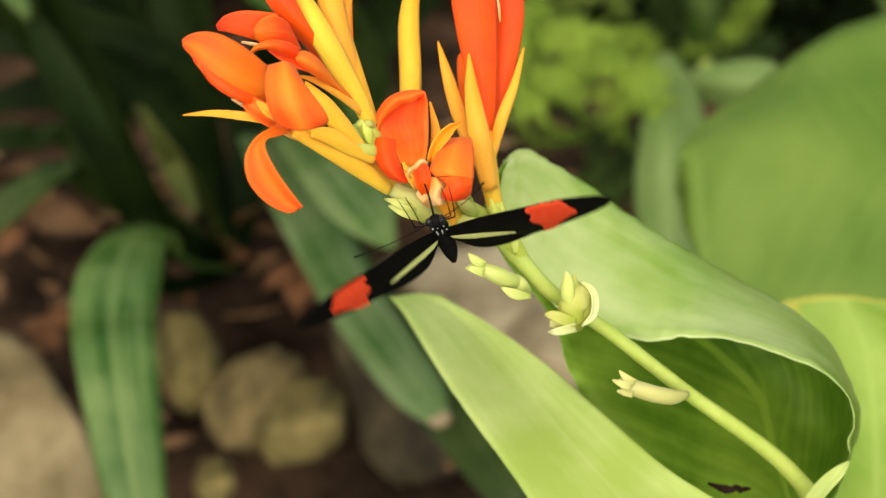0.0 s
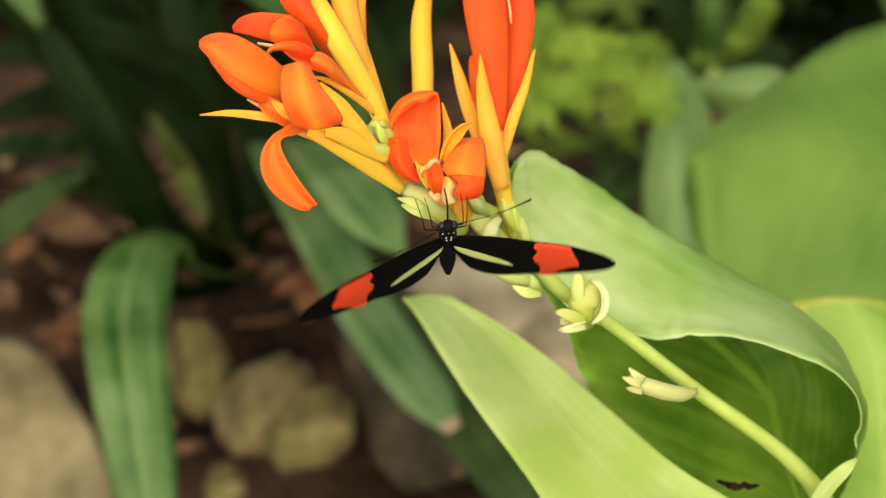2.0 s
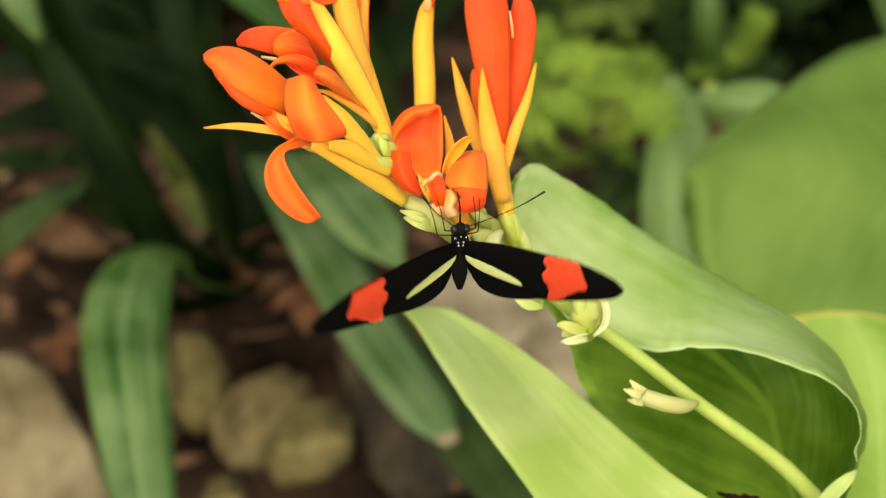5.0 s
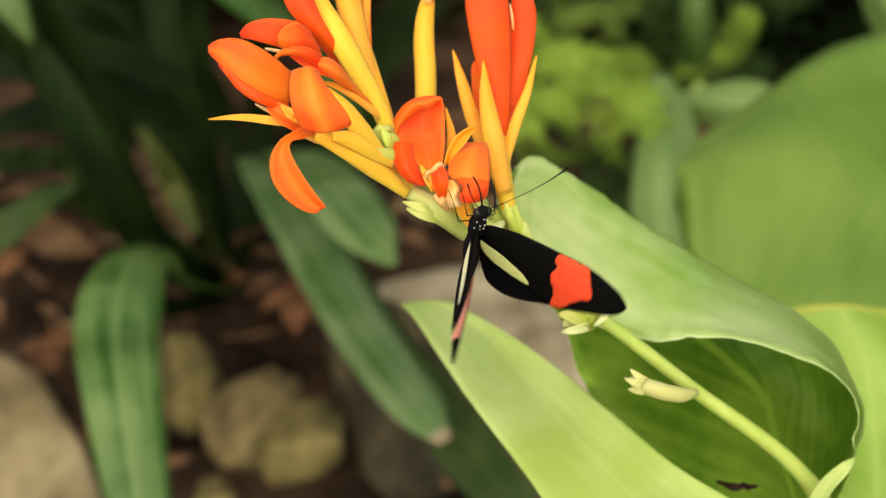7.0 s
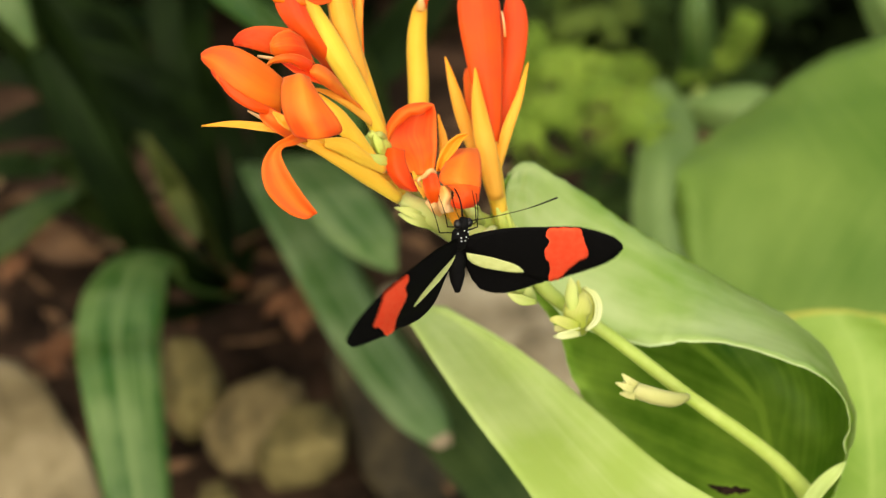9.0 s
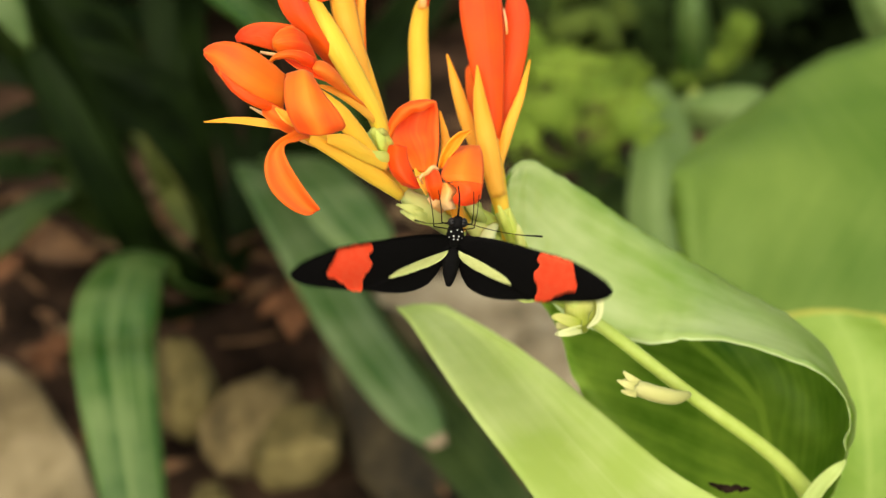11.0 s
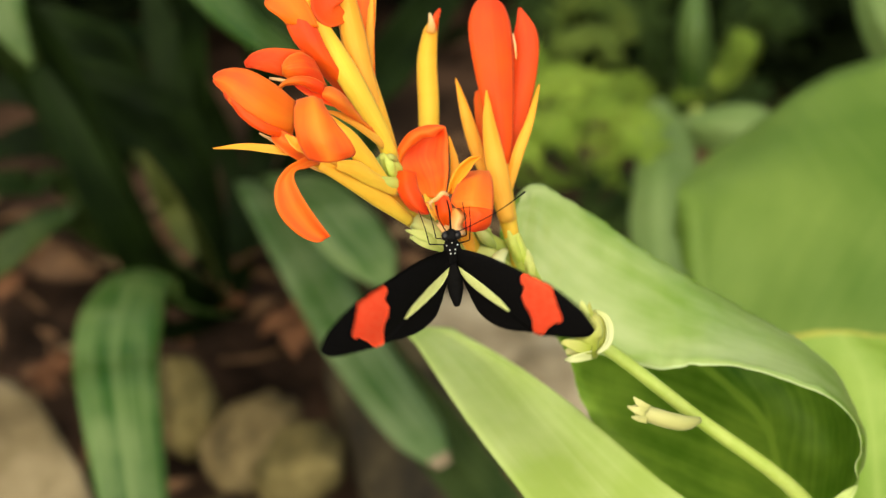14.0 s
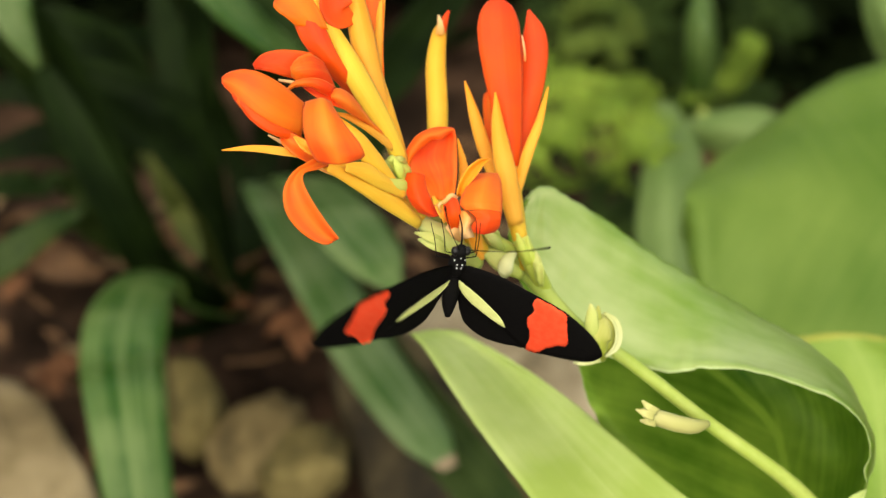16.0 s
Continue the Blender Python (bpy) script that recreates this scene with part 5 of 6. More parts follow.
    blade("petal", f5, [
        [(-0.00873, 0.01538, 0.0064), (-0.00842, 0.01537, 0.0076), (-0.00820, 0.01544, 0.0069)],
        [(-0.00878, 0.01760, 0.0070), (-0.00813, 0.01762, 0.0082), (-0.00756, 0.01773, 0.0075)],
        [(-0.00852, 0.01989, 0.0076), (-0.00733, 0.01978, 0.0088), (-0.00622, 0.01978, 0.0081)],
        [(-0.00727, 0.02225, 0.0080), (-0.00573, 0.02179, 0.0092), (-0.00428, 0.02145, 0.0085)],
        [(-0.00533, 0.02401, 0.0082), (-0.00413, 0.02314, 0.0094), (-0.00300, 0.02240, 0.0087)],
        [(-0.00301, 0.02490, 0.0082), (-0.00196, 0.02364, 0.0094), (-0.00095, 0.02252, 0.0087)],
        [(-0.00052, 0.02512, 0.0078), (-0.00006, 0.02430, 0.0090), (0.00035, 0.02362, 0.0083)],
        [(0.00121, 0.02501, 0.0072), (0.00145, 0.02460, 0.0084), (0.00165, 0.02432, 0.0077)],
    ], PETAL_ORANGE, "rim of the petal rolled forward")
    blade("petal", f5, [
        [(-0.00855, 0.01544, 0.0086), (-0.00658, 0.01550, 0.0106), (-0.00457, 0.01513, 0.0086)],
        [(-0.00870, 0.01303, 0.0102), (-0.00651, 0.01296, 0.0122), (-0.00421, 0.01254, 0.0102)],
        [(-0.00805, 0.01043, 0.0111), (-0.00590, 0.01038, 0.0131), (-0.00349, 0.01059, 0.0111)],
        [(-0.00610, 0.00769, 0.0108), (-0.00438, 0.00799, 0.0128), (-0.00258, 0.00869, 0.0108)],
        [(-0.00334, 0.00637, 0.0096), (-0.00213, 0.00638, 0.0116), (-0.00107, 0.00664, 0.0096)],
    ], PETAL_RED)
    petal("petal", f5, [(-0.00023, 0.00523, 0.012), (-0.00139, 0.00763, 0.014), (-0.00278, 0.01055, 0.013)], [.00093, .00139, .00046], (.2, .2, 1), PETAL_YELLOW, .1, 0, "slender yellow inner petal")
    petal("petal", f5, [(0.00163, 0.00385, 0.011), (0.00128, 0.00649, 0.013), (0.0007, 0.00939, 0.013), (0.00047, 0.01058, 0.012)], [.00116, .00325, .00301, .00093], (.1, .2, 1), PETAL_RED, .25, 0)
    blade("petal", f5, [
        [(0.00638, 0.01553, 0.0034), (0.00879, 0.01571, 0.0055), (0.01088, 0.01566, 0.0032)],
        [(0.00472, 0.01359, 0.0089), (0.00799, 0.01405, 0.0110), (0.01127, 0.01384, 0.0087)],
        [(0.00326, 0.01094, 0.0126), (0.00722, 0.01137, 0.0147), (0.01142, 0.01103, 0.0124)],
        [(0.00264, 0.00899, 0.0144), (0.00684, 0.00917, 0.0165), (0.01136, 0.00870, 0.0142)],
        [(0.00364, 0.00750, 0.0150), (0.00722, 0.00765, 0.0171), (0.01124, 0.00684, 0.0148)],
    ], PETAL_AMBER, "broad amber petal rolled forward")
    blade("petal", f5, [
        [(0.00436, 0.00745, 0.0160), (0.00760, 0.00765, 0.0172), (0.01119, 0.00720, 0.0156)],
        [(0.00587, 0.00593, 0.0166), (0.00835, 0.00592, 0.0178), (0.01099, 0.00587, 0.0162)],
        [(0.00505, 0.00436, 0.0162), (0.00779, 0.00416, 0.0174), (0.01070, 0.00429, 0.0158)],
        [(0.00534, 0.00316, 0.0152), (0.00723, 0.00270, 0.0164), (0.00973, 0.00309, 0.0148)],
    ], PETAL_RED, "down-curled red lip")
    blade("petal", f5, [
        [(0.00304, 0.00763, 0.0126), (0.00367, 0.00749, 0.0146), (0.00426, 0.00744, 0.0126)],
        [(0.00268, 0.00533, 0.0136), (0.00425, 0.00559, 0.0156), (0.00579, 0.00590, 0.0136)],
        [(0.00249, 0.00324, 0.0138), (0.00378, 0.00361, 0.0158), (0.00503, 0.00400, 0.0138)],
        [(0.00325, 0.00172, 0.0132), (0.00453, 0.00195, 0.0152), (0.00580, 0.00218, 0.0132)],
    ], STAMEN, "pale yellow throat of the lip")
    blade("petal", f5, [
        [(0.00201, 0.01055, 0.0101), (0.00250, 0.01062, 0.0092), (0.00301, 0.01063, 0.0100)],
        [(0.00248, 0.01321, 0.0108), (0.00354, 0.01315, 0.0099), (0.00462, 0.01302, 0.0107)],
        [(0.00397, 0.01601, 0.0114), (0.00517, 0.01560, 0.0105), (0.00638, 0.01510, 0.0113)],
        [(0.00607, 0.01788, 0.0114), (0.00687, 0.01749, 0.0105), (0.00768, 0.01701, 0.0113)],
        [(0.00836, 0.01858, 0.0106), (0.00870, 0.01849, 0.0097), (0.00902, 0.01832, 0.0105)],
    ], PETAL_GOLD, "golden orange inner petal")
    petal("sepal", f5, [(0.00338, 0.01098, 0.0001), (0.00362, 0.01702, 0), (0.00241, 0.02329, 0.0001)], [.00218, .00194, .00024], (0, 0, 1), PETAL_YELLOW, -.2, 0, "pointed yellow sepal")
    petal("bract", f5, [(0.00329, 0.00188, 0.009), (0.00187, 0.00338, 0.011), (0, 0.00455, 0.011)], [.00187, .00257, .00093], (0, .2, 1), STAMEN, -.25, 0, "pale salmon claw of the petals")
    petal("bract", f5, [(0.00761, -0.0025, 0.005), (0.00638, 0.00059, 0.007), (0.0054, 0.00364, 0.009)], [.00071, .00260, .00213], (0, .2, 1), PETAL_YELLOW, -.25)
    make("stamen", joined([tube([(-0.0022, 0.00867, 0.014), (-0.00046, 0.0093, 0.016), (0.00092, 0.01055, 0.0165), (0.00207, 0.01025, 0.015)], [.0003, .0005, .0005, .0003], 14, 6), tube([(-0.00116, 0.00728, 0.014), (-0.00161, 0.00838, 0.016), (-0.00092, 0.00932, 0.0155)], [.0002, .0003, .0003], 10, 6)]), STAMEN, f5, "curled cream stamen")


# ---- butterfly ----
SPAN = 0.0328
FORE = [(0, .04), (.05, .075), (.15, .118), (.25, .145), (.36, .162), (.47, .174), (.58, .184), (.68, .182), (.79, .157), (.88, .125), (.94, .090), (.98, .045), (.99, .012), (.98, -.03), (.94, -.10), (.87, -.158), (.80, -.203), (.715, -.252), (.63, -.304), (.57, -.312), (.48, -.29), (.35, -.235), (.15, -.13), (0, -.06)]
HIND = [(0, -.05), (.2, -.1), (.45, -.2), (.57, -.31), (.51, -.362), (.42, -.415), (.325, -.447), (.245, -.45), (.18, -.43), (.135, -.388), (.095, -.325), (.05, -.24), (0, -.13)]


def camber(u, v):
    return 0.02 * math.sin(math.pi * min(max(u, 0), 1)) + 0.012 * math.cos(v * 9)


def patch(outline, side, lift, thick, ragged=0.0, seed=0, rings=7, fray=0.0):
    """A thin plate with that outline in shares of the wing's length, bent to the wing's camber. side: 1 right, -1 left."""
    loop = spline([(x, y, 0) for x, y in outline + outline[:1]], 193)[:-1]
    mid = sum((Vector(p) for p in loop), Vector()) / len(loop)
    n, verts, faces, uvs = len(loop), [], [], []
    for top in (1, -1):
        for r in range(rings, 0, -1):
            for i, p in enumerate(loop):
                rag = 1 + ragged * noise.noise(Vector((p.x * 22 + seed, p.y * 22, seed))) + ragged * 0.6 * noise.noise(Vector((p.x * 60 + seed, p.y * 60, seed))) + fray * noise.noise(Vector((p.x * 150, p.y * 150, seed)))
                q = mid + (p - mid) * rag * (r / rings)
                edge = 0.3 if r == rings else 1
                verts.append(Vector((side * q.x, q.y, camber(q.x, q.y) + lift)) * SPAN + Vector((0, 0, top * thick / 2 * edge)))
                uvs.append((q.x, q.y))
        verts.append(Vector((side * mid.x, mid.y, camber(mid.x, mid.y) + lift)) * SPAN + Vector((0, 0, top * thick / 2)))
        uvs.append((mid.x, mid.y))
    half = rings * n + 1
    for h in (0, half):
        flip = (h == 0) == (side > 0)
        for r in range(rings - 1):
            for i in range(n):
                k = (i + 1) % n
                q = (h + r * n + i, h + r * n + k, h + (r + 1) * n + k, h + (r + 1) * n + i)
                faces.append(q if not flip else q[::-1])
        for i in range(n):
            q = (h + (rings - 1) * n + i, h + (rings - 1) * n + (i + 1) % n, h + rings * n)
            faces.append(q if not flip else q[::-1])
    for i in range(n):
        k = (i + 1) % n
        faces.append((i, k, half + k, half + i))
    return verts, faces, uvs


def ball(center, radii, material, name, parent, label=""):
    bm = bmesh.new()
    bmesh.ops.create_icosphere(bm, subdivisions=2, radius=1, matrix=Matrix.LocRotScale(center, None, radii))
    me = bpy.data.meshes.new(name)
    bm.to_mesh(me)
    bm.free()
    me.materials.append(material)
    me.polygons.foreach_set("use_smooth", [True] * len(me.polygons))
    return part(name, me, parent, label)


def build_butterfly():
    mm = 0.001
    fly = tagged(new("butterfly"), "black butterfly with red wing bands and yellow bars on a flower", "butterfly")
    V3 = lambda pts: [Vector(p) * mm for p in pts]
    make("thorax", tube(V3([(0, -2.8, -0.9), (0, -0.7, -0.5), (0, 2.0, -0.3), (0, 4.0, -0.2)]), [0.0009, 0.00165, 0.0017, 0.0009], 18, 14, bumps=0.12), BODY_BLACK, fly)
    make("abdomen", tube(V3([(0, -2.2, -0.8), (0, -5.6, 0.0), (0, -9.2, 1.3), (0, -11.9, 2.6)]), [0.0011, 0.0017, 0.0015, 0.0006], 26, 14, bumps=0.10, seed=2), BODY_BLACK, fly)
    head = make("head", tube(V3([(0, 3.7, -0.2), (0, 5.0, -0.1), (0, 6.2, -0.3)]), [0.0009, 0.0014, 0.0008], 12, 14, bumps=0.1, seed=4), BODY_BLACK, fly)
    for s in (-1, 1):
        ball((s * 1.15 * mm, 5.2 * mm, 0.0 * mm), (0.85 * mm, 1.0 * mm, 1.0 * mm), EYE_BLACK, "eye", head, "glossy black compound eye")
    antennae = []
    make("proboscis", tube(V3([(0, 6.0, -0.8), (0.1, 7.3, -2.0), (0.2, 8.2, -4.0), (0, 8.6, -6.5)]), [0.00022, 0.00018, 0.00014], 16, 6), BODY_BLACK, head)
    for s in (-1, 1):
        antenna = make("antenna", tube(V3([(0, 0, 0), (0.3 * s, 6, 0.35), (0.4 * s, 12.5, 0.4), (0, 18.6, 0)]), [0.00011, 0.00008, 0.00009, 0.00020], 26, 6), BODY_BLACK, fly)
        antenna.location = (s * 0.0005, 0.0058, 0.0002)
        antennae.append(antenna)
    for y, r, angles in ((4.6, 1.2, (-30, 30)), (3.5, 1.42, (0,)), (2.4, 1.45, (-48, 48)), (1.7, 1.66, (-18, 18)), (0.8, 1.74, (-50, -14, 14, 50))):
        for a in angles:
            ball((r * mm * math.sin(radians(a)), (y + 0.8) * mm, (r * math.cos(radians(a)) - 0.3) * mm), (.15 * mm, .19 * mm, .15 * mm), BODY_WHITE, "white_spot", fly)
    for s in (-1, 1):
        for a, b, c in (((s * .8, 3.2, -1.0), (s * 3.0, 4.4, -.5), (s * 3.5 - .6, 9.4, -4.6)), ((s * .9, 1.6, -1.2), (s * 4.0 - .4, 2.7, -.8), (s * 5.0 - .8, 7.8, -5.2))):
            make("leg", joined([tube(V3([a, [(p + q) / 2 + 0.2 for p, q in zip(a, b)], b]), [.00018, .00014, .00012], 8, 6), tube(V3([b, [(p + q) / 2 + 0.15 for p, q in zip(b, c)], c]), [.00012, .00009, .00007], 10, 6)]), BODY_BLACK, fly)
    wings = []
    for side in (-1, 1):
        wing = make("wing", patch(FORE, side, 0.0, 0.00012, 0.008, 1, fray=0.006), WING_BLACK, fly, "velvety black forewing with a red band")
        wing.location = (side * 0.0009, 0.0006, 0.0004)
        make("hind_wing", patch(HIND, side, -0.008, 0.00012, 0.02, 2, fray=0.012), WING_BLACK, wing, "black hind wing with scalloped edge")
        band = [(.482, .168), (.476, .108), (.507, .060), (.496, -.020), (.523, -.090), (.555, -.140), (.571, -.190), (.577, -.265), (.603, -.305), (.665, -.268), (.682, -.215), (.705, -.160), (.735, -.108), (.777, -.055), (.765, .010), (.735, .060), (.703, .130), (.668, .172), (.580, .176)]
        make("red_band", patch(band, side, 0.0045, 0.00006, 0.05, 5, fray=0.05), WING_RED, wing, "ragged red band")
        make("red_band", patch(band, side, -0.0045, 0.00006, 0.05, 5, fray=0.05), WING_ROSE, wing, "faded rose band on the underside")
        bar = [(.02, -.090), (.056, -.095), (.125, -.103), (.19, -.114), (.255, -.132), (.335, -.162), (.375, -.187), (.408, -.222), (.400, -.240), (.32, -.242), (.235, -.234), (.15, -.220), (.085, -.192), (.04, -.145)]
        make("yellow_bar", patch(bar, side, 0.004, 0.00005, 0.03, 9, fray=0.03), WING_YELLOW, wing, "pale yellow bar")
        make("yellow_bar", patch(bar, side, -0.0125, 0.00005, 0.03, 9, fray=0.03), WING_CREAM, wing, "cream bar on the underside")
        wings.append(wing)
    return fly, wings, antennae


BODY = [
    (0, 0.0048, 0.2490, 0.5223, 123.0, -15.5, 5.4),
    (0.1, 0.0044, 0.2489, 0.5223, 125.1, -13.4, 5.0),
    (0.2, 0.0040, 0.2489, 0.5224, 123.6, -12.3, 5.8),
    (0.3, 0.0036, 0.2489, 0.5224, 119.8, -10.5, 6.4),
    (0.4, 0.0031, 0.2494, 0.5231, 113.2, -10.2, 8.2),
    (0.5, 0.0025, 0.2496, 0.5235, 104.3, -12.8, 12.4),
    (0.6, 0.0026, 0.2494, 0.5231, 101.5, -15.4, 13.8),
    (0.7, 0.0033, 0.2488, 0.5220, 106.2, -16.6, 14.2),
    (0.8, 0.0039, 0.2486, 0.5217, 112.9, -14.0, 11.6),
    (0.9, 0.0042, 0.2487, 0.5216, 115.4, -6.8, 6.3),
    (1, 0.0043, 0.2487, 0.5214, 118.9, -5.7, 5.3),
    (1.1, 0.0044, 0.2487, 0.5215, 118.7, -4.5, 5.7),
    (1.2, 0.0043, 0.2491, 0.5218, 117.8, -3.6, 6.4),
    (1.3, 0.0043, 0.2493, 0.5220, 115.4, -2.9, 7.7),
    (1.4, 0.0043, 0.2492, 0.5218, 112.5, 0.3, 7.4),
    (1.5, 0.0043, 0.2490, 0.5214, 108.6, 3.3, 7.3),
    (1.6, 0.0042, 0.2489, 0.5212, 105.1, 2.7, 9.1),
    (1.7, 0.0041, 0.2487, 0.5208, 108.4, 3.6, 7.7),
    (1.8, 0.0040, 0.2484, 0.5206, 110.6, 3.9, 6.7),
    (1.9, 0.0040, 0.2483, 0.5204, 116.3, 0.2, 7.0),
    (2, 0.0038, 0.2484, 0.5205, 119.4, -2.4, 7.4),
    (2.1, 0.0037, 0.2482, 0.5203, 128.5, -5.5, 6.6),
    (2.2, 0.0036, 0.2482, 0.5203, 128.6, -7.2, 7.5),
    (2.3, 0.0036, 0.2480, 0.5203, 128.6, -8.9, 8.7),
    (2.4, 0.0035, 0.2480, 0.5203, 124.2, -10.5, 10.5),
    (2.5, 0.0034, 0.2478, 0.5200, 119.8, -12.2, 12.6),
    (2.6, 0.0033, 0.2476, 0.5198, 117.8, -13.6, 13.2),
    (2.7, 0.0033, 0.2474, 0.5196, 116.6, -13.8, 13.0),
    (2.8, 0.0033, 0.2472, 0.5196, 118.4, -13.6, 12.2),
    (2.9, 0.0034, 0.2473, 0.5197, 120.4, -11.5, 10.1),
    (3, 0.0035, 0.2474, 0.5198, 122.9, -9.9, 8.4),
    (3.1, 0.0033, 0.2475, 0.5196, 127.2, -7.8, 6.2),
    (3.2, 0.0032, 0.2475, 0.5193, 130.2, -6.6, 5.0),
    (3.3, 0.0030, 0.2479, 0.5194, 130.6, -6.2, 5.0),
    (3.4, 0.0030, 0.2483, 0.5196, 127.9, -6.8, 5.9),
    (3.5, 0.0034, 0.2485, 0.5195, 123.9, -9.1, 8.4),
    (3.6, 0.0038, 0.2486, 0.5197, 121.3, -8.8, 8.6),
    (3.7, 0.0042, 0.2486, 0.5198, 119.1, -9.1, 9.0),
    (3.95, 0.0045, 0.2487, 0.5201, 117.5, -7.2, 7.7),
    (4.2, 0.0048, 0.2488, 0.5203, 115.7, -5.7, 7.3),
    (4.45, 0.0051, 0.2490, 0.5206, 113.7, -4.3, 7.4),
    (4.7, 0.0053, 0.2491, 0.5209, 112.0, -2.9, 7.2),
    (4.95, 0.0056, 0.2492, 0.5211, 110.1, -1.4, 6.9),
    (5.2, 0.0059, 0.2492, 0.5214, 108.2, -0.2, 7.4),
    (5.5, 0.0061, 0.2494, 0.5218, 105.9, 0.4, 11.2),
    (5.8, 0.0063, 0.2494, 0.5220, 103.6, 1.0, 15.9),
    (5.9, 0.0061, 0.2493, 0.5218, 103.3, 0.9, 17.5),
    (6, 0.0057, 0.2492, 0.5217, 105.2, -0.3, 18.9),
    (6.1, 0.0056, 0.2491, 0.5219, 106.4, -0.7, 20.1),
    (6.2, 0.0055, 0.2493, 0.5222, 106.3, -0.7, 21.6),
    (6.3, 0.0054, 0.2496, 0.5226, 105.0, -0.3, 23.6),
    (6.4, 0.0056, 0.2496, 0.5227, 104.6, 1.1, 24.6),
    (6.5, 0.0060, 0.2492, 0.5229, 101.3, 2.8, 23.2),
    (6.6, 0.0066, 0.2495, 0.5230, 104.1, 6.2, 21.1),
    (6.7, 0.0071, 0.2502, 0.5236, 104.5, 9.9, 20.3),
    (6.8, 0.0075, 0.2505, 0.5238, 102.9, 8.6, 23.2),
    (6.9, 0.0082, 0.2499, 0.5227, 106.3, 4.2, 24.6),
    (7, 0.0085, 0.2497, 0.5221, 107.9, 3.9, 24.9),
    (7.1, 0.0084, 0.2494, 0.5218, 109.0, 6.9, 24.5),
    (7.2, 0.0086, 0.2495, 0.5220, 111.3, 8.1, 23.4),
    (7.3, 0.0087, 0.2496, 0.5223, 113.9, 7.3, 22.3),
    (7.4, 0.0090, 0.2496, 0.5225, 113.0, 8.1, 22.9),
    (7.5, 0.0089, 0.2494, 0.5222, 112.3, 7.8, 23.4),
    (7.6, 0.0084, 0.2493, 0.5222, 111.0, 12.1, 22.8),
    (7.7, 0.0075, 0.2493, 0.5224, 103.0, 12.1, 28.2),
    (7.8, 0.0077, 0.2493, 0.5225, 101.3, 15.4, 27.5),
    (7.9, 0.0082, 0.2494, 0.5227, 100.9, 15.1, 27.5),
    (8, 0.0083, 0.2495, 0.5231, 98.9, 13.4, 29.0),
    (8.1, 0.0074, 0.2496, 0.5232, 100.6, 13.9, 26.4),
    (8.2, 0.0067, 0.2491, 0.5225, 102.4, 11.0, 25.4),
    (8.3, 0.0066, 0.2487, 0.5220, 104.5, 10.3, 23.2),
    (8.4, 0.0070, 0.2489, 0.5222, 103.3, 13.0, 21.3),
    (8.5, 0.0074, 0.2491, 0.5226, 97.6, 4.9, 27.2),
    (8.6, 0.0073, 0.2492, 0.5227, 98.9, 6.3, 24.3),
    (8.7, 0.0069, 0.2491, 0.5224, 95.6, 0.6, 27.7),
    (8.8, 0.0065, 0.2490, 0.5222, 95.6, 1.3, 25.9),
    (8.9, 0.0066, 0.2486, 0.5216, 99.9, 3.6, 21.3),
    (9, 0.0069, 0.2484, 0.5212, 101.3, 3.0, 19.5),
    (9.1, 0.0072, 0.2481, 0.5207, 105.1, 2.3, 17.3),
    (9.2, 0.0074, 0.2476, 0.5201, 108.2, 1.2, 15.6),
    (9.4, 0.0073, 0.2476, 0.5201, 108.0, 3.0, 11.7),
    (9.65, 0.0069, 0.2477, 0.5202, 107.6, 5.6, 5.5),
    (9.9, 0.0066, 0.2479, 0.5203, 107.0, 7.4, 1.1),
    (10.15, 0.0064, 0.2481, 0.5205, 106.7, 7.6, -0.2),
    (10.4, 0.0061, 0.2482, 0.5206, 106.4, 7.2, -0.0),
    (10.65, 0.0057, 0.2483, 0.5209, 106.3, 6.5, 0.9),
    (10.9, 0.0054, 0.2484, 0.5210, 106.1, 5.7, 2.6),
    (11.1, 0.0052, 0.2486, 0.5211, 106.0, 4.9, 4.1),
    (11.3, 0.0049, 0.2487, 0.5214, 105.8, 4.1, 5.5),
    (11.4, 0.0050, 0.2489, 0.5215, 105.0, 2.1, 7.4),
    (11.5, 0.0050, 0.2490, 0.5216, 105.0, -1.6, 10.2),
    (11.6, 0.0052, 0.2490, 0.5217, 101.8, 0.1, 11.2),
    (11.7, 0.0051, 0.2491, 0.5219, 103.0, 3.2, 10.1),
    (11.8, 0.0051, 0.2490, 0.5217, 105.6, 4.3, 10.1),
    (11.9, 0.0054, 0.2488, 0.5215, 109.8, 3.1, 11.0),
    (12, 0.0056, 0.2486, 0.5212, 112.1, 2.7, 11.8),
    (12.1, 0.0058, 0.2488, 0.5214, 115.6, 1.2, 12.7),
    (12.2, 0.0056, 0.2491, 0.5217, 117.2, 0.5, 13.5),
    (12.3, 0.0054, 0.2490, 0.5218, 117.4, -0.7, 12.7),
    (12.4, 0.0053, 0.2487, 0.5217, 114.9, -0.5, 11.7),
    (12.5, 0.0047, 0.2484, 0.5215, 109.8, 0.1, 10.7),
    (12.6, 0.0045, 0.2482, 0.5212, 107.1, -0.1, 10.2),
    (12.7, 0.0046, 0.2483, 0.5214, 102.4, -2.0, 10.8),
    (12.8, 0.0043, 0.2486, 0.5217, 100.3, -4.7, 11.4),
    (12.9, 0.0035, 0.2484, 0.5214, 103.2, -6.3, 10.5),
    (13, 0.0036, 0.2487, 0.5217, 102.5, -8.7, 10.7),
    (13.1, 0.0031, 0.2491, 0.5224, 102.5, -6.0, 7.8),
    (13.2, 0.0026, 0.2491, 0.5224, 107.0, -6.4, 7.3),
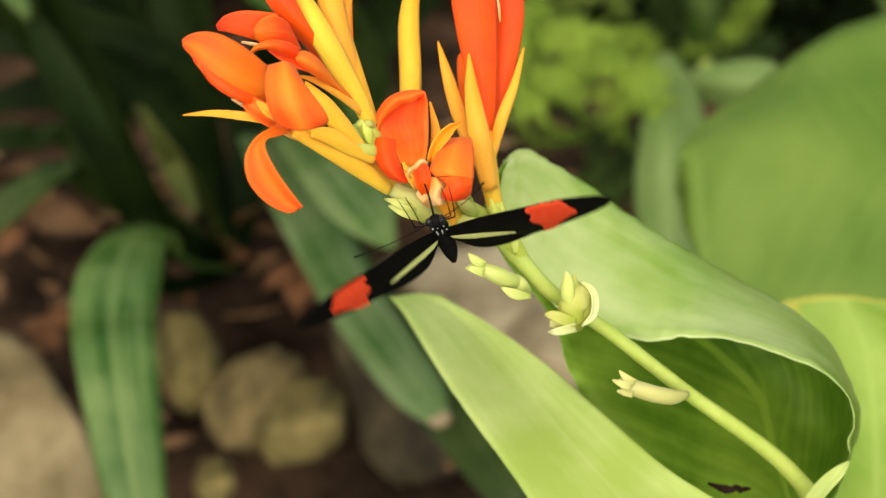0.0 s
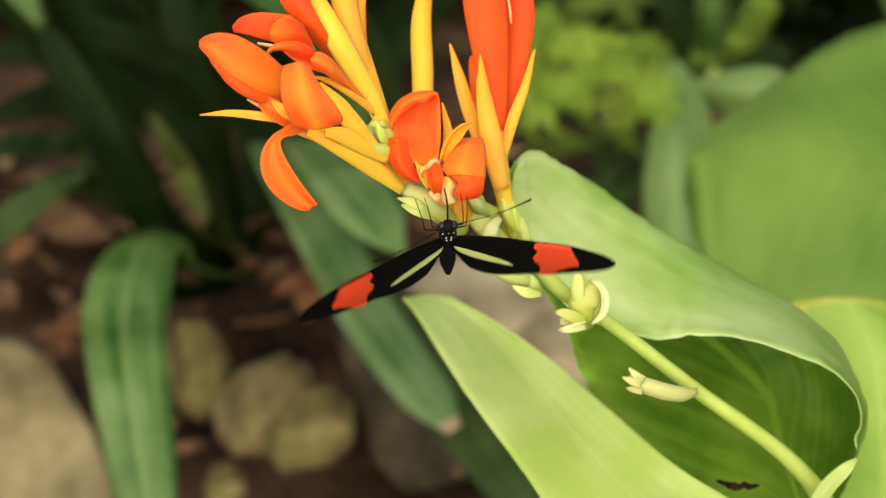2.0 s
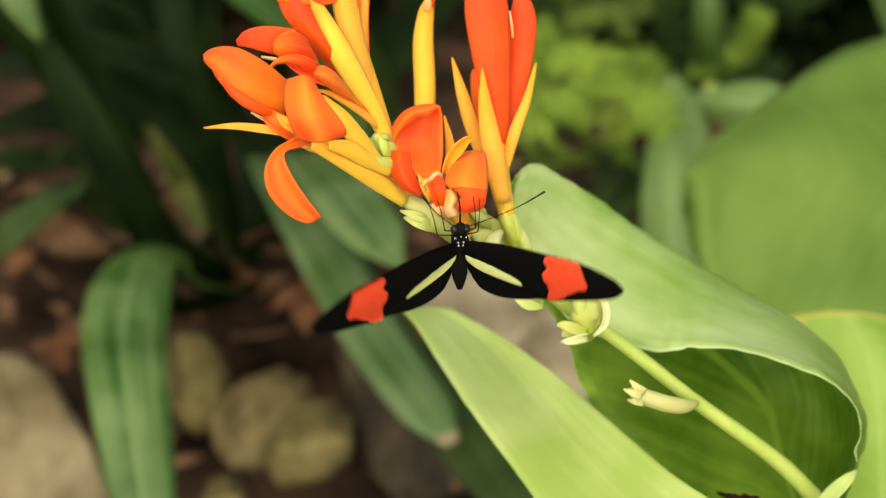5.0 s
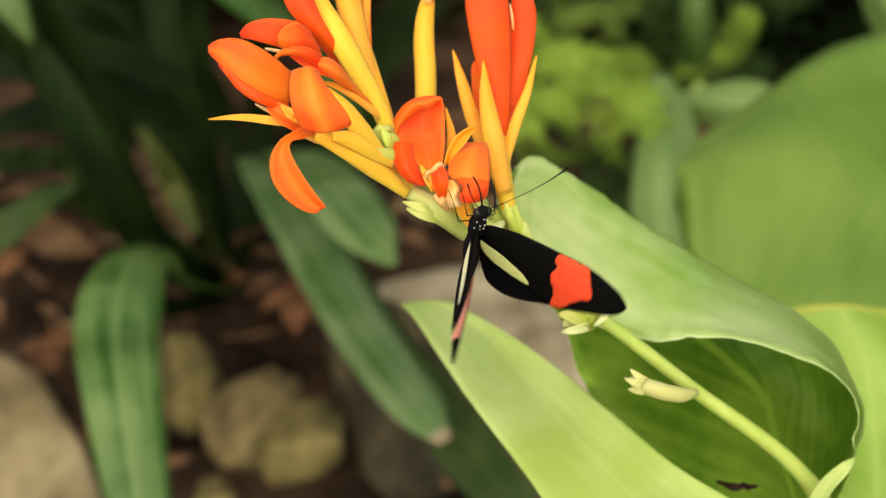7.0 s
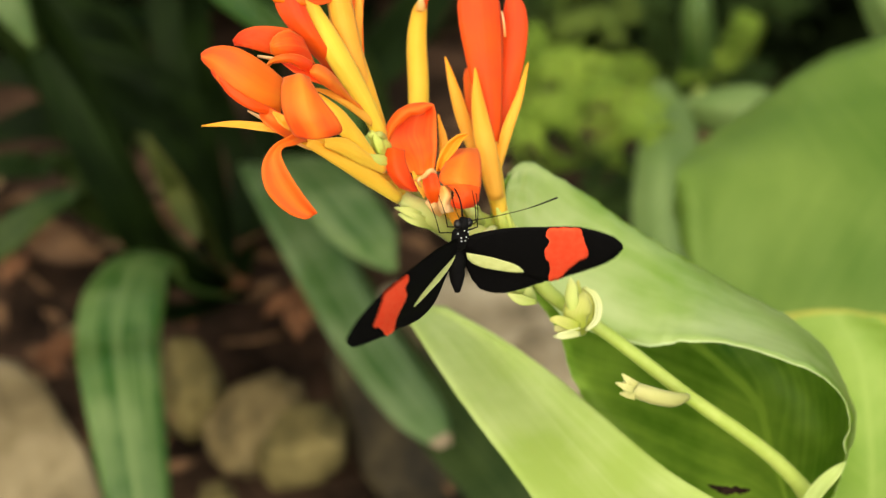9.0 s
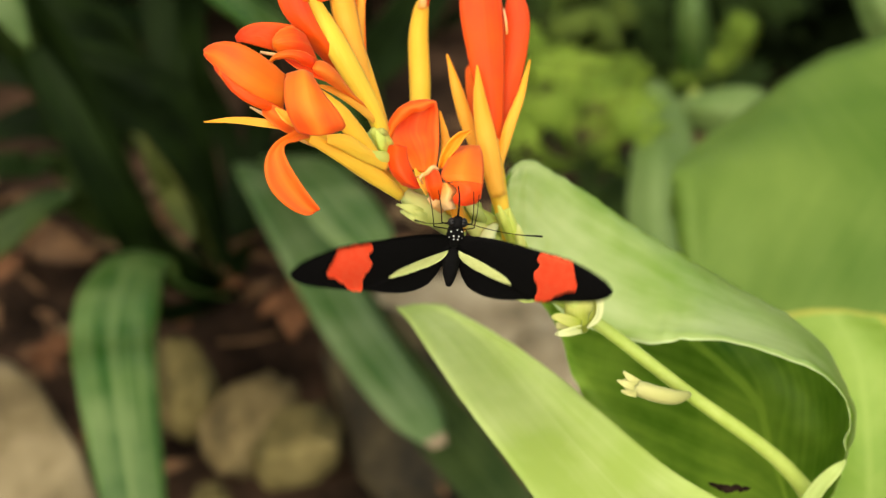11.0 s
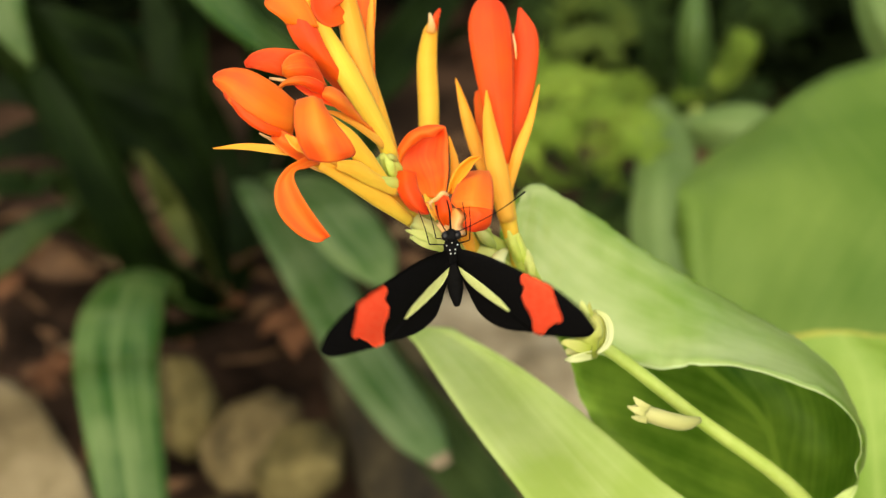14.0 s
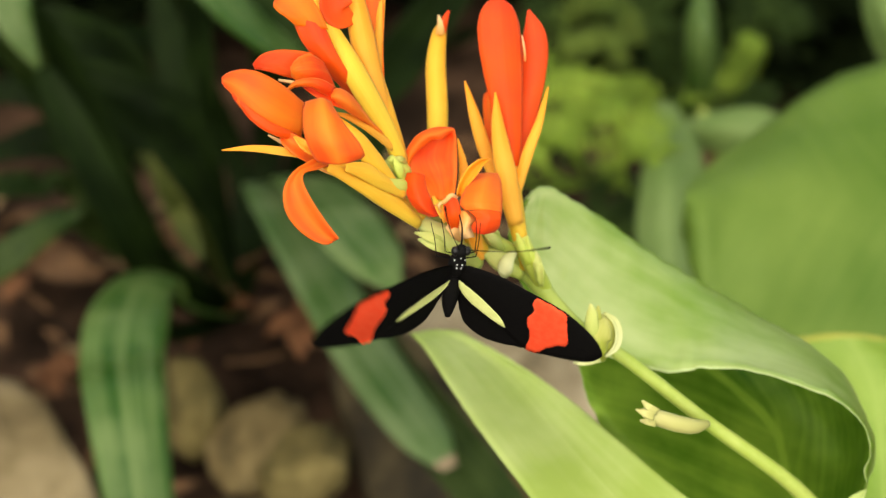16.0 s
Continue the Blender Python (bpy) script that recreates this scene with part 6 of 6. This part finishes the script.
    (13.3, 0.0027, 0.2493, 0.5228, 103.3, -6.0, 6.6),
    (13.4, 0.0027, 0.2496, 0.5230, 100.3, -7.9, 7.5),
    (13.5, 0.0034, 0.2493, 0.5226, 99.3, -6.5, 6.3),
    (13.6, 0.0036, 0.2490, 0.5224, 98.8, -4.0, 4.4),
    (13.7, 0.0033, 0.2490, 0.5226, 98.1, -2.3, 3.1),
    (13.8, 0.0029, 0.2492, 0.5229, 98.3, -2.8, 3.6),
    (13.9, 0.0028, 0.2493, 0.5233, 99.1, -3.0, 3.8),
    (14, 0.0029, 0.2492, 0.5232, 98.3, -4.1, 4.9),
    (14.1, 0.0028, 0.2492, 0.5232, 97.4, -3.6, 4.7),
    (14.2, 0.0028, 0.2493, 0.5233, 97.7, -1.9, 3.9),
    (14.3, 0.0026, 0.2494, 0.5232, 100.8, -4.1, 5.9),
    (14.4, 0.0024, 0.2493, 0.5230, 101.4, -1.7, 4.9),
    (14.5, 0.0027, 0.2491, 0.5226, 102.9, 4.3, 1.5),
    (14.6, 0.0028, 0.2488, 0.5222, 101.7, 7.9, 1.6),
    (14.7, 0.0023, 0.2487, 0.5220, 100.2, 11.9, 1.4),
    (14.8, 0.0022, 0.2490, 0.5219, 99.6, 11.5, 1.8),
    (14.9, 0.0024, 0.2492, 0.5220, 100.1, 10.2, 2.6),
    (15, 0.0024, 0.2495, 0.5218, 99.0, 9.7, 2.8),
    (15.1, 0.0022, 0.2489, 0.5215, 100.1, 8.0, 5.0),
    (15.2, 0.0018, 0.2483, 0.5209, 101.8, 11.6, 3.3),
    (15.3, 0.0018, 0.2480, 0.5208, 99.7, 8.2, 6.9),
    (15.4, 0.0021, 0.2480, 0.5211, 101.4, 8.4, 7.4),
    (15.5, 0.0022, 0.2482, 0.5218, 101.2, 10.3, 6.9),
    (15.6, 0.0022, 0.2486, 0.5222, 100.1, 11.3, 7.1),
    (15.7, 0.0025, 0.2490, 0.5227, 99.3, 10.8, 8.0),
    (15.8, 0.0027, 0.2491, 0.5227, 98.3, 4.8, 12.8),
    (15.9, 0.0025, 0.2487, 0.5220, 101.4, 6.4, 11.7),
    (16, 0.0019, 0.2482, 0.5212, 104.5, 7.8, 10.7),
]
# seconds, lift of the two wings, then how far each is swept back, in degrees
BEAT = [
    (0, 19, 3, 4.2, 5.8),
    (0.1, -0, -10, 3.6, 6.4),
    (0.2, -8, -14, 4.1, 8.0),
    (0.3, -3, 1, 5.5, 8.6),
    (0.4, 19, 23, 5.9, 8.2),
    (0.5, 43, 57, 4.3, 5.8),
    (0.6, 54, 73, 2.2, 3.0),
    (0.7, 53, 75, 3.1, 2.1),
    (0.8, 41, 56, 4.0, 3.2),
    (0.9, 35, 28, 5.9, 4.4),
    (1, 23, 11, 6.8, 5.5),
    (1.1, 9, -3, 8.5, 6.6),
    (1.2, 9, -1, 8.2, 7.6),
    (1.3, 24, 17, 6.9, 9.7),
    (1.4, 43, 29, 5.6, 9.8),
    (1.5, 67, 53, 7.3, 7.9),
    (1.6, 73, 68, 8.5, 5.6),
    (1.7, 63, 53, 8.7, 5.4),
    (1.8, 53, 36, 7.9, 7.2),
    (1.9, 35, 21, 8.1, 8.0),
    (2, 21, 14, 9.3, 6.7),
    (2.1, 7, 2, 10.4, 6.1),
    (2.2, 4, -1, 10.5, 6.6),
    (2.3, 13, 11, 10.6, 7.0),
    (2.4, 21, 25, 9.6, 8.4),
    (2.5, 33, 42, 8.7, 7.8),
    (2.6, 40, 53, 7.5, 6.4),
    (2.7, 48, 60, 6.2, 5.0),
    (2.8, 44, 56, 6.0, 5.7),
    (2.9, 34, 38, 6.8, 7.3),
    (3, 28, 26, 7.5, 7.9),
    (3.1, 17, 11, 9.4, 8.8),
    (3.2, 11, 1, 12.2, 8.8),
    (3.3, 26, 10, 14.0, 10.7),
    (3.4, 37, 28, 13.9, 9.6),
    (3.5, 67, 65, 12.7, 7.6),
    (3.6, 76, 76, 9.6, 4.5),
    (3.7, 77, 81, 9.5, 4.5),
    (3.95, 38, 33, 13.3, 9.4),
    (4.2, 6, 1, 14.1, 8.3),
    (4.45, 37, 33, 15.8, 8.3),
    (4.7, 79, 67, 13.6, 8.2),
    (4.95, 36, 33, 13.4, 8.1),
    (5.2, 3, 1, 13.2, 8.0),
    (5.5, 31, 37, 12.9, 7.9),
    (5.8, 69, 59, 7.6, 5.8),
    (5.9, 68, 63, 7.6, 6.8),
    (6, 52, 49, 8.5, 7.8),
    (6.1, 31, 25, 7.4, 8.5),
    (6.2, 18, 13, 6.4, 6.3),
    (6.3, 2, 2, 5.3, 4.1),
    (6.4, -6, -2, 2.2, 2.8),
    (6.5, 6, 7, 4.4, 1.4),
    (6.6, 28, 17, 2.7, 1.8),
    (6.7, 56, 40, 0.9, 3.1),
    (6.8, 61, 60, 1.1, 3.4),
    (6.9, 69, 55, 1.4, 4.7),
    (7, 59, 48, 0.6, 6.0),
    (7.1, 49, 23, 0.0, 5.2),
    (7.2, 39, 9, 0.4, 4.4),
    (7.3, 21, -10, 0.8, 4.6),
    (7.4, 12, -19, 1.2, 4.8),
    (7.5, 11, -20, 1.5, 5.0),
    (7.6, 19, -8, 2.8, 4.7),
    (7.7, 33, 38, 3.1, 3.4),
    (7.8, 56, 53, 4.4, 2.1),
    (7.9, 58, 51, 5.7, 2.8),
    (8, 49, 38, 7.9, 3.5),
    (8.1, 29, 9, 8.8, 3.4),
    (8.2, 9, -4, 8.7, 4.4),
    (8.3, 14, 8, 8.7, 6.4),
    (8.4, 37, 30, 7.6, 6.3),
    (8.5, 55, 56, 6.5, 6.3),
    (8.6, 66, 64, 6.0, 4.3),
    (8.7, 56, 65, 6.6, 4.4),
    (8.8, 51, 50, 7.2, 4.5),
    (8.9, 39, 26, 6.8, 3.5),
    (9, 31, 13, 7.4, 3.6),
    (9.1, 17, -0, 7.4, 3.9),
    (9.2, 11, -6, 8.4, 4.2),
    (9.4, 22, 51, 11.4, 3.9),
    (9.65, 71, 77, 10.4, 4.7),
    (9.9, 35, 39, 10.5, 5.5),
    (10.15, 4, 3, 10.5, 6.3),
    (10.4, 36, 34, 10.5, 9.1),
    (10.65, 77, 69, 10.6, 7.9),
    (10.9, 34, 36, 10.6, 8.7),
    (11.1, 1, 5, 9.6, 9.4),
    (11.3, 54, 36, 5.6, 8.0),
    (11.4, 63, 52, 4.6, 7.3),
    (11.5, 73, 69, 5.7, 6.7),
    (11.6, 77, 76, 5.0, 5.2),
    (11.7, 64, 59, 4.3, 4.7),
    (11.8, 50, 40, 4.7, 5.3),
    (11.9, 28, 16, 6.0, 5.8),
    (12, 12, 2, 7.3, 5.3),
    (12.1, -7, -8, 5.2, 5.0),
    (12.2, -14, -14, 2.0, 4.7),
    (12.3, -10, -11, 4.6, 5.3),
    (12.4, 1, -7, 6.2, 5.0),
    (12.5, 22, 9, 5.8, 3.6),
    (12.6, 43, 27, 3.6, 2.9),
    (12.7, 63, 54, 2.5, 2.2),
    (12.8, 67, 60, 3.3, 2.5),
    (12.9, 33, 61, 4.1, 3.8),
    (13, 27, 34, 5.0, 6.1),
    (13.1, 15, 11, 7.4, 8.2),
    (13.2, 1, 19, 7.8, 9.2),
    (13.3, 23, 29, 7.2, 8.2),
    (13.4, 35, 45, 6.6, 7.3),
    (13.5, 57, 62, 6.0, 6.3),
    (13.6, 68, 67, 6.9, 5.9),
    (13.7, 51, 52, 7.8, 5.6),
    (13.8, 39, 44, 8.7, 5.2),
    (13.9, 27, 33, 8.6, 5.9),
    (14, 34, 42, 7.5, 5.5),
    (14.1, 57, 64, 6.4, 4.6),
    (14.2, 67, 73, 6.4, 4.7),
    (14.3, 69, 73, 6.4, 4.8),
    (14.4, 59, 67, 7.3, 5.9),
    (14.5, 49, 50, 8.3, 8.0),
    (14.6, 39, 32, 9.5, 8.7),
    (14.7, 28, 24, 8.7, 7.4),
    (14.8, 37, 32, 8.5, 8.3),
    (14.9, 50, 46, 9.4, 9.2),
    (15, 61, 57, 9.3, 10.1),
    (15.1, 59, 48, 8.9, 9.4),
    (15.2, 45, 44, 9.5, 8.8),
    (15.3, 35, 30, 11.0, 9.1),
    (15.4, 32, 31, 11.6, 9.5),
    (15.5, 41, 39, 12.2, 8.9),
    (15.6, 54, 49, 11.6, 9.3),
    (15.7, 70, 59, 11.0, 9.8),
    (15.8, 66, 64, 10.4, 10.2),
    (15.9, 48, 48, 9.8, 9.7),
    (16, 26, 35, 9.2, 9.1),
]

# seconds, lift and turn in degrees of the two antennae
FEEL = [
    (0, 20.2, 55.3, 3.7, -36.6),
    (0.5, 3.7, 56.2, 9.6, -34.3),
    (1, 10.3, 53.0, 8.5, -40.1),
    (2, 28.7, 64.0, 5.5, -51.5),
    (2.5, 14.4, 65.6, 13.7, -45.3),
    (3, 11.2, 54.2, 11.9, -46.5),
    (3.5, 13.1, 47.1, 11.8, -47.1),
    (3.7, 8.5, 45.1, 11.2, -51.0),
    (4.5, 6.5, 31.6, 3.7, -53.4),
    (5.8, 20.9, 18.9, 2.3, -54.9),
    (6, 15.5, 50.3, 19.8, -31.3),
    (7, 14.8, 28.4, 10.5, -45.7),
    (8, 19.3, 48.4, 22.8, -23.2),
    (8.5, 18.5, 34.1, 40.3, -9.8),
    (9, 22.0, 21.7, 14.8, -64.5),
    (11.5, 34.5, 42.8, 30.6, -62.6),
    (12, 32.9, 45.9, 12.6, -69.5),
    (12.5, 13.7, 11.5, 8.6, -52.7),
    (13, 19.2, 6.4, 13.2, -52.7),
    (13.5, 20.6, 9.8, 18.0, -48.8),
    (14, 29.4, 8.4, 10.6, -49.0),
    (14.5, 23.0, 15.6, -2.4, -62.4),
    (14.7, 25.7, 22.7, 3.2, -55.6),
    (15, 29.7, 21.1, 11.0, -56.2),
    (15.5, 24.8, 23.4, 15.8, -53.2),
    (16, 13.2, 21.3, 25.6, -53.8),
]


def motions():
    walk(fly, [(t, pose(*row)) for t, *row in BODY])
    for k, wing in enumerate(wings):
        side = (-1, 1)[k]
        walk(wing, [(row[0], pose(side * 0.0009, 0.0006, 0.0004, 0, -side * row[1 + k], 0) @ pose(0, 0, 0, 0, 0, -side * row[3 + k])) for row in BEAT])
        walk(antennae[k], [(row[0], pose(side * 0.0005, 0.0058, 0.0002, row[1 + 2 * k], 0, row[2 + 2 * k])) for row in FEEL])


build_ground()
build_stones()
build_litter()
build_background()
build_canna()
fly, wings, antennae = build_butterfly()
motions()
